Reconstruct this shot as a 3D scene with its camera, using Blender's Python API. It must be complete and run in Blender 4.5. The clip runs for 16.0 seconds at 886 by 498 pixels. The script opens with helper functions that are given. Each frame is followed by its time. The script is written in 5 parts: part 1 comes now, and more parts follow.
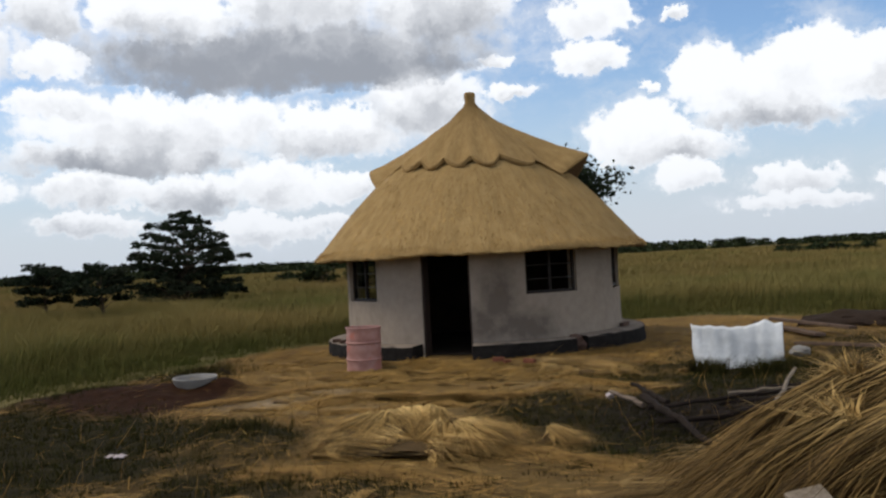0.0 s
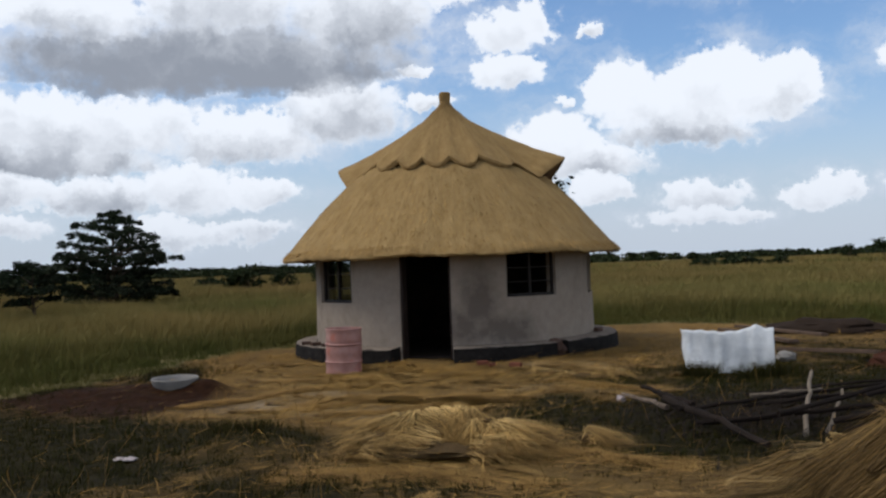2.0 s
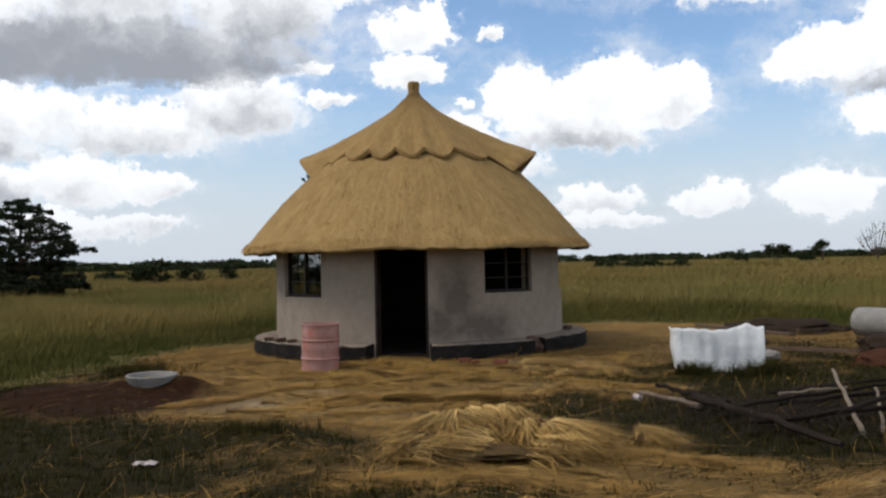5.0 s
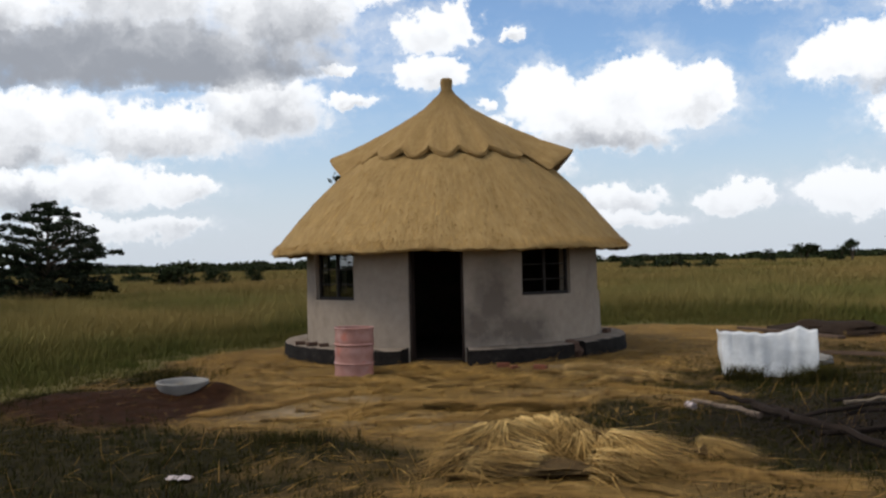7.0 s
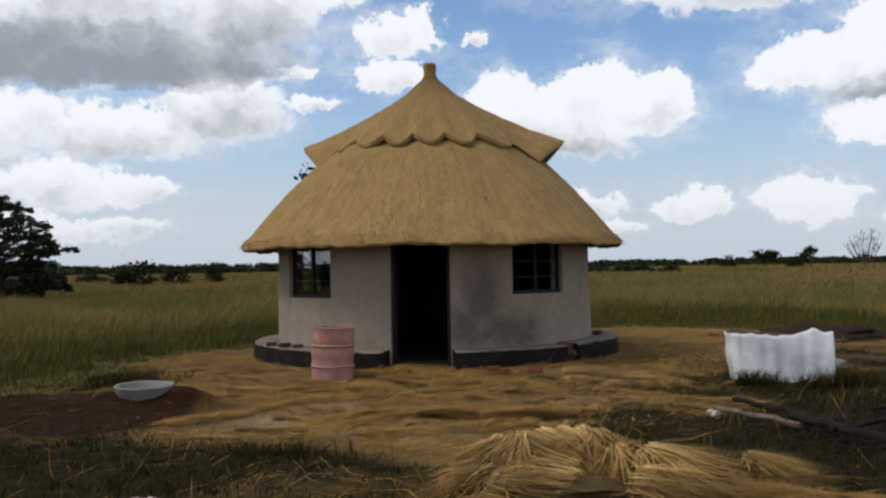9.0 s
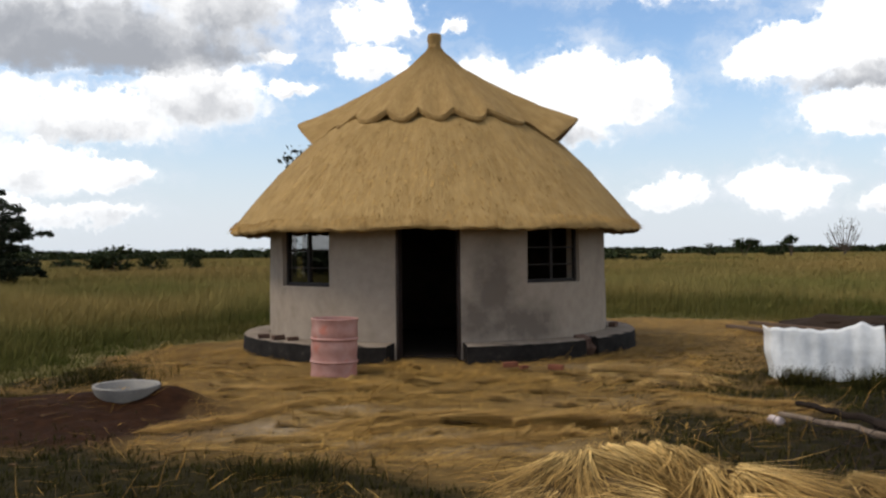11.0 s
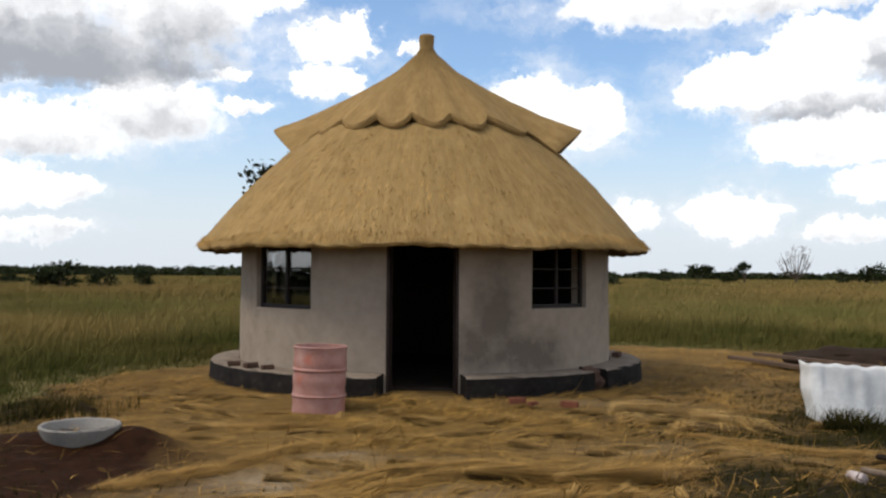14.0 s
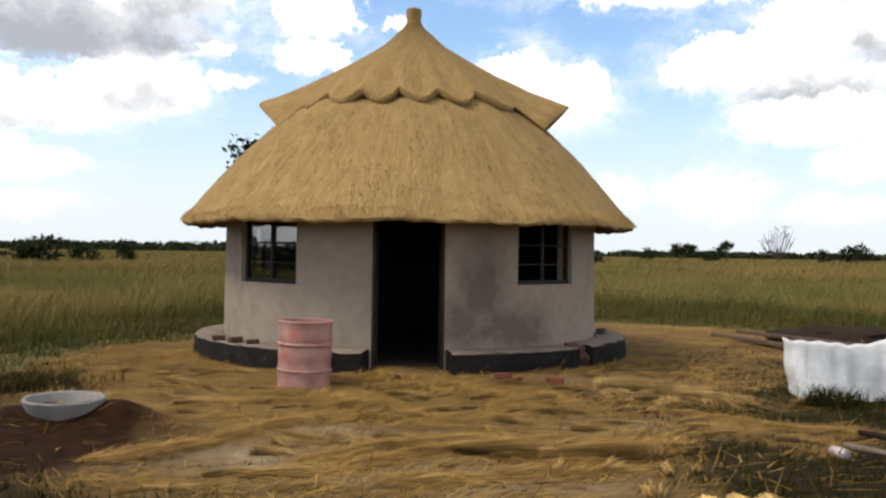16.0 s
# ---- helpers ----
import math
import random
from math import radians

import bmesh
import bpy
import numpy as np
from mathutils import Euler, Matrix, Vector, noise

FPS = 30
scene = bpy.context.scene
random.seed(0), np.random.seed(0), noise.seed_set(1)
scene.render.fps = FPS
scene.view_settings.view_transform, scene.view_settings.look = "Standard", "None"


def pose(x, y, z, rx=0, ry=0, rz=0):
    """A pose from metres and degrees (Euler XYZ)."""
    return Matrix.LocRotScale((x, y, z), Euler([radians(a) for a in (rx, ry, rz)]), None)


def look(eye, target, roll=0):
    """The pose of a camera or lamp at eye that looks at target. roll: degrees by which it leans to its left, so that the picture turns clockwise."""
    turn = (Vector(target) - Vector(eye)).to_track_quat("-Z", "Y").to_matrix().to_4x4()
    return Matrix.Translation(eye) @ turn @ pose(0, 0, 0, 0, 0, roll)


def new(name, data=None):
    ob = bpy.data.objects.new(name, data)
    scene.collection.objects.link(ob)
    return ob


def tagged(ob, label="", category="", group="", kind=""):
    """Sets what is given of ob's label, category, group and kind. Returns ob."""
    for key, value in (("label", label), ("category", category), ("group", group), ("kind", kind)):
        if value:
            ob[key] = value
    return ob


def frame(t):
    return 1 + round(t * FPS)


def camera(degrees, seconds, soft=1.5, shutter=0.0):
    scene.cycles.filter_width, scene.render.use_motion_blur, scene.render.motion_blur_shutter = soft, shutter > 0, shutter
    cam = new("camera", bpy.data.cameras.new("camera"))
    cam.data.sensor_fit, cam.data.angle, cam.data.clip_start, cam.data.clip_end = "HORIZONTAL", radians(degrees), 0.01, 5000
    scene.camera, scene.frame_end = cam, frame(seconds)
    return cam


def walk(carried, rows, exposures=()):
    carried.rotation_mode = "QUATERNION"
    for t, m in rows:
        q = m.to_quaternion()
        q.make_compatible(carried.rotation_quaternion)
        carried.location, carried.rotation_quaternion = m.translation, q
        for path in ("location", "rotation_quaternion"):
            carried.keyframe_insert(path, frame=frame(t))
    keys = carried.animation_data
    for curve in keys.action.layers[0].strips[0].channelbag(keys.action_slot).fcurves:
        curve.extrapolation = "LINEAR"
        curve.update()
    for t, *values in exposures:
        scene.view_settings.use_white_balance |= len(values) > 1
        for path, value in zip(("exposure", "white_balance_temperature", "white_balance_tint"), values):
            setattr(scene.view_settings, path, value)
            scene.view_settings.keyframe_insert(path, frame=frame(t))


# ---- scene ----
cam = camera(50.1, 16.0, soft=2.4)
PATH = [
    (0, (5.628, -18.373, 1.73), (4.973, -16.484, 1.751), -3.1),
    (0.5, (5.394, -18.385, 1.611), (4.834, -16.467, 1.682), -1.7),
    (1, (5.018, -18.361, 1.725), (4.522, -16.423, 1.748), -1.4),
    (1.5, (4.603, -18.402, 1.717), (4.108, -16.465, 1.726), -2.8),
    (2, (4.424, -18.353, 1.636), (3.941, -16.412, 1.669), -2.1),
    (2.5, (4.025, -18.334, 1.613), (3.676, -16.365, 1.638), -1.6),
    (3, (3.726, -18.287, 1.573), (3.405, -16.314, 1.617), -2.1),
    (3.5, (3.503, -18.214, 1.563), (3.154, -16.245, 1.579), -1.2),
    (6, (2.831, -17.974, 1.602), (2.597, -15.988, 1.636), -1.3),
    (6.5, (2.806, -17.854, 1.576), (2.471, -15.883, 1.61), -2.2),
    (7, (2.717, -17.64, 1.598), (2.397, -15.665, 1.627), -1.4),
    (7.5, (2.541, -17.449, 1.566), (2.255, -15.47, 1.593), -1.2),
    (8, (2.456, -17.182, 1.52), (2.205, -15.198, 1.563), -1.7),
    (8.5, (2.271, -16.9, 1.454), (2.065, -14.911, 1.5), -1.2),
    (9, (2.169, -16.611, 1.476), (1.932, -14.625, 1.512), -0.9),
    (11.5, (1.409, -15.235, 1.463), (1.237, -13.243, 1.453), -1.0),
    (12, (1.233, -14.965, 1.428), (1.072, -12.972, 1.401), -2.3),
    (12.5, (1.122, -14.655, 1.424), (0.998, -12.66, 1.477), -1.9),
    (13, (1.061, -14.419, 1.458), (0.893, -12.426, 1.5), -1.4),
    (13.5, (0.996, -14.276, 1.464), (0.844, -12.283, 1.522), -0.4),
    (14, (0.921, -14.192, 1.462), (0.829, -12.195, 1.515), 0.4),
    (14.5, (0.894, -14.17, 1.448), (0.832, -12.172, 1.497), 0.3),
    (15, (0.863, -14.147, 1.436), (0.775, -12.149, 1.479), 1.1),
    (15.5, (0.874, -14.124, 1.442), (0.768, -12.127, 1.452), 1.4),
    (16, (0.893, -14.165, 1.443), (0.835, -12.166, 1.448), 0.8),
]
walk(cam, [(t, look(eye, target, roll)) for t, eye, target, roll in PATH], [(0.0, -0.2, 6250, 10), (1.0, -0.34, 5950, 10), (3.5, -0.28, 6050, 10), (6.0, -0.07, 6400, 10), (6.5, -0.2, 6350, 10), (7.0, -0.18, 6300, 10), (8.5, -0.31, 6150, 10), (9.0, -0.31, 6200, 10), (11.5, 0.08, 6500, 10), (12.0, 0.08, 6500, 10), (12.5, 0.26, 6500, 10), (13.0, 0.12, 6500, 10), (13.5, 0.12, 6500, 10), (14.5, 0.05, 6450, 10), (16.0, 0.33, 6550, 10)])

# ---- world: summer sky with broken cumulus ----
SUN_AZ, SUN_EL = -108.0, 52.0  # degrees from +y towards +x, and above the horizon
world = bpy.data.worlds.new("sky")
scene.world = world
world.use_nodes = True
wt = world.node_tree
wt.nodes.clear()


def wnode(kind):
    return wt.nodes.new(kind)


def wmath(op, a, b=None, c=None, clamp=False):
    n = wnode("ShaderNodeMath")
    n.operation, n.use_clamp = op, clamp
    for i, v in enumerate((a, b, c)):
        if v is None:
            continue
        if isinstance(v, (int, float)):
            n.inputs[i].default_value = v
        else:
            wt.links.new(v, n.inputs[i])
    return n.outputs[0]


def wvec(op, a, b=None, c=None, out=0):
    n = wnode("ShaderNodeVectorMath")
    n.operation = op
    for i, v in enumerate((a, b, c)):
        if v is None:
            continue
        if isinstance(v, tuple):
            n.inputs[i].default_value = v
        else:
            wt.links.new(v, n.inputs[i])
    return n.outputs[out]


def wnoise(vector, scale, detail, rough=0.55, out=0):
    n = wnode("ShaderNodeTexNoise")
    n.inputs["Scale"].default_value = scale
    n.inputs["Detail"].default_value = detail
    n.inputs["Roughness"].default_value = rough
    wt.links.new(vector, n.inputs["Vector"])
    return n.outputs[out]


def wmix(fac, a, b):
    n = wnode("ShaderNodeMix")
    n.data_type = "RGBA"
    for i, v in ((0, fac), (6, a), (7, b)):
        if isinstance(v, (int, float, tuple)):
            n.inputs[i].default_value = v
        else:
            wt.links.new(v, n.inputs[i])
    return n.outputs[2]


def wstep(v, lo, hi):
    n = wnode("ShaderNodeMapRange")
    n.interpolation_type = "SMOOTHSTEP"
    n.inputs[1].default_value, n.inputs[2].default_value = lo, hi
    wt.links.new(v, n.inputs[0])
    return n.outputs[0]


way = wnode("ShaderNodeTexCoord").outputs["Generated"]
split = wnode("ShaderNodeSeparateXYZ")
wt.links.new(way, split.inputs[0])
az = wmath("MULTIPLY", wmath("ARCTAN2", split.outputs[0], split.outputs[1]), 57.2958)
el = wmath("MULTIPLY", wmath("ARCSINE", split.outputs[2]), 57.2958)
joined = wnode("ShaderNodeCombineXYZ")
wt.links.new(az, joined.inputs[0])
wt.links.new(el, joined.inputs[1])
plain = joined.outputs[0]
# ragged edges: the place is pushed about by noise at three scales
big = wvec("MULTIPLY", wvec("SUBTRACT", wnoise(plain, 0.16, 2.0, out=1), (0.5, 0.5, 0.5)), (3.0, 1.6, 0.0))
mid = wvec("MULTIPLY", wvec("SUBTRACT", wnoise(plain, 0.6, 4.0, 0.6, out=1), (0.5, 0.5, 0.5)), (2.6, 1.7, 0.0))
small = wvec("MULTIPLY", wvec("SUBTRACT", wnoise(plain, 2.0, 4.0, 0.65, out=1), (0.5, 0.5, 0.5)), (1.1, 0.9, 0.0))
place = wvec("ADD", plain, wvec("ADD", big, wvec("ADD", mid, small)))
cover, weight, toned = None, None, None


def cloud(a, e, w, h, tone):
    """A cloud at azimuth a and height e in degrees, w by h wide; tone: from 0, grey, to 1, white."""
    global cover, weight, toned
    off = wvec("MULTIPLY", wvec("SUBTRACT", place, (a, e, 0.0)), (1 / w, 1 / h, 0.0))
    part_y = wnode("ShaderNodeSeparateXYZ")
    wt.links.new(off, part_y.inputs[0])
    flat = wmath("MAXIMUM", part_y.outputs[1], wmath("MULTIPLY", part_y.outputs[1], -1.6))  # a flatter base
    m = wmath("SUBTRACT", 1.0, wmath("MULTIPLY_ADD", part_y.outputs[0], part_y.outputs[0], wmath("MULTIPLY", flat, flat)))
    bright = wmath("MULTIPLY_ADD", part_y.outputs[1], 0.45, tone)
    body = wmath("MAXIMUM", m, 0.0)
    cover = m if cover is None else wmath("MAXIMUM", cover, m)
    weight = body if weight is None else wmath("ADD", weight, body)
    lit = wmath("MULTIPLY", body, bright)
    toned = lit if toned is None else wmath("ADD", toned, lit)


# the great grey bank and its bright upper edge
cloud(-27.5, 12.2, 14.0, 3.4, 0.16)
cloud(-23.0, 11.6, 8.0, 2.2, 0.22)
cloud(-35.3, 15.0, 4.5, 3.1, 0.95)
cloud(-26.8, 15.5, 5.0, 3.0, 0.72)
cloud(-18.7, 14.8, 5.2, 3.5, 0.58)
cloud(-12.9, 16.1, 1.9, 1.6, 0.90)
cloud(-41.6, 14.2, 2.3, 2.2, 0.55)
cloud(-41.1, 11.7, 2.2, 1.5, 0.90)
# ragged cloud under the bank
cloud(-19.8, 9.1, 4.3, 2.7, 0.62)
cloud(-14.2, 9.6, 1.8, 0.7, 0.75)
cloud(-14.8, 11.5, 1.3, 0.5, 0.74)
# the second band, lit above and grey below
cloud(-34.8, 8.2, 8.5, 2.4, 0.75)
cloud(-37.0, 6.4, 7.8, 1.5, 0.40)
cloud(-25.4, 7.6, 4.9, 2.0, 0.68)
cloud(-40.5, 9.3, 3.2, 1.1, 0.75)
# low puffs beyond the field
cloud(-28.6, 4.8, 3.2, 2.2, 0.80)
cloud(-24.7, 4.5, 2.8, 1.3, 0.75)
cloud(-38.8, 4.6, 4.0, 1.4, 0.65)
cloud(-33.4, 4.4, 3.5, 1.5, 0.52)
cloud(-30.3, 2.3, 2.8, 1.3, 0.75)
cloud(-26.0, 2.3, 3.3, 0.9, 0.70)
cloud(-39.4, 2.9, 3.3, 0.9, 0.65)
# small ones beside the roof's tip
cloud(-9.7, 13.5, 3.1, 1.5, 0.90)
cloud(-7.7, 14.2, 1.4, 1.5, 0.95)
cloud(-4.9, 13.4, 0.6, 0.45, 0.85)
cloud(-9.7, 11.2, 2.4, 1.5, 0.90)
cloud(-6.7, 9.2, 0.8, 0.4, 0.80)
# the tall white cumulus with its grey base
cloud(1.4, 8.6, 7.1, 2.4, 0.88)
cloud(2.8, 9.9, 2.5, 2.4, 1.00)
cloud(-3.0, 9.5, 2.8, 2.2, 0.98)
cloud(6.0, 9.1, 2.3, 2.1, 0.92)
cloud(0.5, 7.1, 4.6, 1.5, 0.50)
cloud(-7.1, 6.4, 3.2, 2.4, 0.90)
cloud(-5.2, 5.6, 3.9, 1.4, 0.62)
# low puffs to the north-east
cloud(-4.3, 4.0, 2.0, 1.2, 0.85)
cloud(1.3, 3.4, 2.8, 1.2, 0.72)
cloud(1.4, 2.2, 4.0, 0.8, 0.80)
cloud(7.7, 3.1, 2.2, 1.2, 0.88)
# the bank beyond it
cloud(14.6, 10.7, 3.5, 2.3, 1.00)
cloud(18.8, 11.8, 3.3, 2.9, 1.00)
cloud(19.8, 9.3, 5.0, 1.5, 0.40)
cloud(23.6, 12.1, 3.3, 3.5, 0.55)
cloud(19.9, 7.2, 5.2, 1.9, 0.95)
cloud(14.2, 15.5, 11.1, 1.8, 0.72)
cloud(14.2, 3.3, 3.2, 1.8, 0.95)
cloud(8.9, 3.3, 1.5, 1.1, 0.85)
cloud(22.3, 4.9, 2.6, 1.3, 0.85)
cloud(21.0, 2.6, 3.1, 1.0, 0.75)
# cloud off to the west
cloud(-50.0, 12.0, 8.0, 3.5, 0.60)
cloud(-49.0, 5.0, 6.0, 1.8, 0.75)
# broken cloud over the rest of the sky
wide = wnode("ShaderNodeMapRange")
wide.interpolation_type = "SMOOTHSTEP"
far_off = wvec("MULTIPLY", wvec("SUBTRACT", plain, (-9.0, 6.0, 0.0)), (1 / 42.0, 1 / 15.0, 0.0))
wt.links.new(wvec("LENGTH", far_off, out=1), wide.inputs[0])
wide.inputs[1].default_value, wide.inputs[2].default_value = 0.9, 1.3
rest = wmath("MULTIPLY", wmath("MULTIPLY_ADD", wnoise(way, 4.5, 4.0), 4.0, -1.85), wide.outputs[0])
rest = wmath("MINIMUM", wmath("ADD", rest, wmath("MULTIPLY_ADD", wide.outputs[0], 2.0, -2.0)), 0.9)
fine = wnoise(plain, 0.9, 4.0, 0.52)
dense = wmath("MULTIPLY_ADD", wmath("SUBTRACT", fine, 0.5), 1.15, wmath("MAXIMUM", cover, rest))
tone = wmath("DIVIDE", wmath("ADD", toned, 0.05), wmath("ADD", weight, 0.07))
puff = wmath("MULTIPLY_ADD", wmath("SUBTRACT", wnoise(place, 0.40, 3.0, 0.5), 0.5), 0.8, tone)
thin = wmath("MULTIPLY_ADD", wmath("SUBTRACT", 1.0, wstep(dense, 0.15, 0.9)), 0.22, puff)
# lit tops are crisp, shaded bases fade out
fade = wmath("SUBTRACT", 1.0, wstep(tone, 0.45, 0.95))
crisp, loose = wstep(dense, -0.04, 0.30), wstep(dense, -0.55, 0.75)
alpha = wmath("MULTIPLY", wmath("ADD", wmath("MULTIPLY", crisp, wmath("SUBTRACT", 1.0, fade)), wmath("MULTIPLY", loose, fade)), wstep(split.outputs[2], -0.005, 0.02))
white = wmix(wstep(thin, 0.15, 1.0), (3.9, 4.1, 4.5, 1.0), (11.6, 11.6, 11.6, 1.0))

sky = wnode("ShaderNodeTexSky")
sky.sky_type, sky.sun_disc = "NISHITA", False
sky.sun_elevation, sky.sun_rotation = radians(SUN_EL), radians(SUN_AZ)
sky.air_density, sky.dust_density, sky.ozone_density = 1.0, 1.2, 1.5
# pale haze low down
haze = wmath("MULTIPLY", wmath("SUBTRACT", 1.0, wstep(el, 0.0, 13.0)), 0.80)
clear = wvec("MULTIPLY", sky.outputs[0], (1.42, 1.56, 1.70))
veil = wmath("MULTIPLY", wstep(wnoise(wvec("MULTIPLY", place, (0.7, 1.5, 1.0)), 0.3, 6.0, 0.62), 0.40, 0.68), wstep(cover, -2.6, 0.3))
clear = wmix(wmath("MULTIPLY", veil, 0.62), clear, (8.6, 9.0, 9.6, 1.0))
blue = wmix(haze, clear, (7.1, 7.75, 8.6, 1.0))
back = wnode("ShaderNodeBackground")
low = wmath("MULTIPLY", wmath("SUBTRACT", 1.0, wstep(el, 0.0, 6.5)), 0.42)
wt.links.new(wmix(low, wmix(alpha, blue, white), (7.7, 8.1, 8.6, 1.0)), back.inputs[0])
back.inputs[1].default_value = 0.1
wt.links.new(back.outputs[0], wnode("ShaderNodeOutputWorld").inputs[0])

sun = new("sun", bpy.data.lights.new("sun", "SUN"))
sun.data.energy, sun.data.angle, sun.data.color = 2.1, radians(14), (1.0, 0.91, 0.78)
ca, sa, ce, se = (math.cos(radians(SUN_AZ)), math.sin(radians(SUN_AZ)), math.cos(radians(SUN_EL)), math.sin(radians(SUN_EL)))
sun.matrix_world = look((sa * ce * 50, ca * ce * 50, se * 50), (0, 0, 0))


# ---- materials ----
def material(name, rough=0.9, metal=0.0):
    m = bpy.data.materials.new(name)
    m.use_nodes = True
    p = m.node_tree.nodes["Principled BSDF"]
    p.inputs["Roughness"].default_value, p.inputs["Metallic"].default_value = rough, metal
    p.inputs["Specular IOR Level"].default_value = 0.25 if rough < 0.8 else 0.06
    return m, m.node_tree, p


def noise_node(nt, scale, detail=5.0, rough=0.6, stretch=None, coord="Object"):
    tc = nt.nodes.new("ShaderNodeTexCoord")
    n = nt.nodes.new("ShaderNodeTexNoise")
    n.inputs["Scale"].default_value, n.inputs["Detail"].default_value, n.inputs["Roughness"].default_value = scale, detail, rough
    if stretch:
        mp = nt.nodes.new("ShaderNodeMapping")
        mp.inputs["Scale"].default_value = stretch
        nt.links.new(tc.outputs[coord], mp.inputs[0])
        nt.links.new(mp.outputs[0], n.inputs["Vector"])
    else:
        nt.links.new(tc.outputs[coord], n.inputs["Vector"])
    return n.outputs[0]


def ramp_node(nt, value, *stops):
    r = nt.nodes.new("ShaderNodeValToRGB")
    while len(r.color_ramp.elements) < len(stops):
        r.color_ramp.elements.new(0.5)
    for e, (pos, col) in zip(r.color_ramp.elements, stops):
        e.position, e.color = pos, (*col, 1.0)
    nt.links.new(value, r.inputs[0])
    return r.outputs[0]


def mix_node(nt, fac, a, b, blend="MIX"):
    n = nt.nodes.new("ShaderNodeMix")
    n.data_type, n.blend_type = "RGBA", blend
    for i, v in ((0, fac), (6, a), (7, b)):
        if isinstance(v, (int, float)):
            n.inputs[i].default_value = v
        elif isinstance(v, tuple):
            n.inputs[i].default_value = (*v, 1.0)
        else:
            nt.links.new(v, n.inputs[i])
    return n.outputs[2]


def bump_node(nt, p, height, strength=0.4, distance=0.02):
    b = nt.nodes.new("ShaderNodeBump")
    b.inputs["Strength"].default_value, b.inputs["Distance"].default_value = strength, distance
    nt.links.new(height, b.inputs["Height"])
    nt.links.new(b.outputs[0], p.inputs["Normal"])


def surface(name, light, dark, scale=3.0, fine=40.0, rough=0.9, metal=0.0, bump=0.4, dist=0.01, stretch=None):
    """A plain worn surface: two tones in broad stains, with a fine grain and relief."""
    m, nt, p = material(name, rough, metal)
    broad, grain = noise_node(nt, scale, 4.0, 0.6, stretch), noise_node(nt, fine, 4.0, 0.65, stretch)
    col = ramp_node(nt, broad, (0.32, dark), (0.68, light))
    col = mix_node(nt, 0.45, col, ramp_node(nt, grain, (0.3, tuple(c * 0.7 for c in dark)), (0.7, tuple(min(1, c * 1.12) for c in light))))
    nt.links.new(col, p.inputs["Base Color"])
    bump_node(nt, p, grain, bump, dist)
    return m


def thatch_material(name, light, dark, old):
    m, nt, p = material(name, 0.85)
    strand = noise_node(nt, 1.0, 4.0, 0.7, (70.0, 9.0, 1.0), "UV")
    course = noise_node(nt, 1.0, 3.0, 0.6, (2.6, 3.6, 1.0), "UV")
    clump = noise_node(nt, 1.0, 4.0, 0.6, (9.0, 4.0, 1.0), "UV")
    streak = noise_node(nt, 1.0, 3.0, 0.6, (16.0, 1.1, 1.0), "UV")
    col = ramp_node(nt, strand, (0.28, dark), (0.72, light))
    col = mix_node(nt, ramp_node(nt, course, (0.42, (0, 0, 0)), (0.7, (0.75, 0.75, 0.75))), col, old)
    col = mix_node(nt, 0.5, col, ramp_node(nt, clump, (0.3, (0.55, 0.5, 0.42)), (0.7, (1.0, 1.0, 1.0))), "MULTIPLY")
    col = mix_node(nt, 0.26, col, ramp_node(nt, streak, (0.30, (0.62, 0.60, 0.58)), (0.52, (1.0, 1.0, 1.0)), (0.72, (1.22, 1.22, 1.2))), "MULTIPLY")
    nt.links.new(col, p.inputs["Base Color"])
    add = nt.nodes.new("ShaderNodeMath")
    add.operation = "ADD"
    nt.links.new(strand, add.inputs[0])
    nt.links.new(clump, add.inputs[1])
    bump_node(nt, p, add.outputs[0], 0.95, 0.04)
    return m


def blade_material(name, low, mid, high, even=0.5, patches=0.35, dry=False):
    """Blades and straws: colour runs from root to tip by the 'along' attribute and differs from blade to blade."""
    m, nt, p = material(name, 0.8)
    at = nt.nodes.new("ShaderNodeAttribute")
    at.attribute_name = "along"
    geo = nt.nodes.new("ShaderNodeNewGeometry")
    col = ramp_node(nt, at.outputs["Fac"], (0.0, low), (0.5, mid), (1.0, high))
    vary = ramp_node(nt, geo.outputs["Random Per Island"], (0.0, (even, even * 0.97, even * 0.9)), (0.5, (0.9, 0.88, 0.85)), (1.0, (1.6 - even * 0.7, 1.55 - even * 0.7, 1.45 - even * 0.7)))
    patch = ramp_node(nt, noise_node(nt, patches, 4.0, 0.6), (0.36, (0.62, 0.76, 0.55)), (0.5, (0.92, 0.94, 0.86)), (0.64, (1.16, 1.06, 1.0)))
    if dry:
        patch = ramp_node(nt, noise_node(nt, 1.4, 4.0, 0.6), (0.34, (0.66, 0.62, 0.56)), (0.62, (1.12, 1.08, 1.02)))
    col = mix_node(nt, 1.0, mix_node(nt, 1.0, col, vary, "MULTIPLY"), patch, "MULTIPLY")
    nt.links.new(col, p.inputs["Base Color"])
    return m


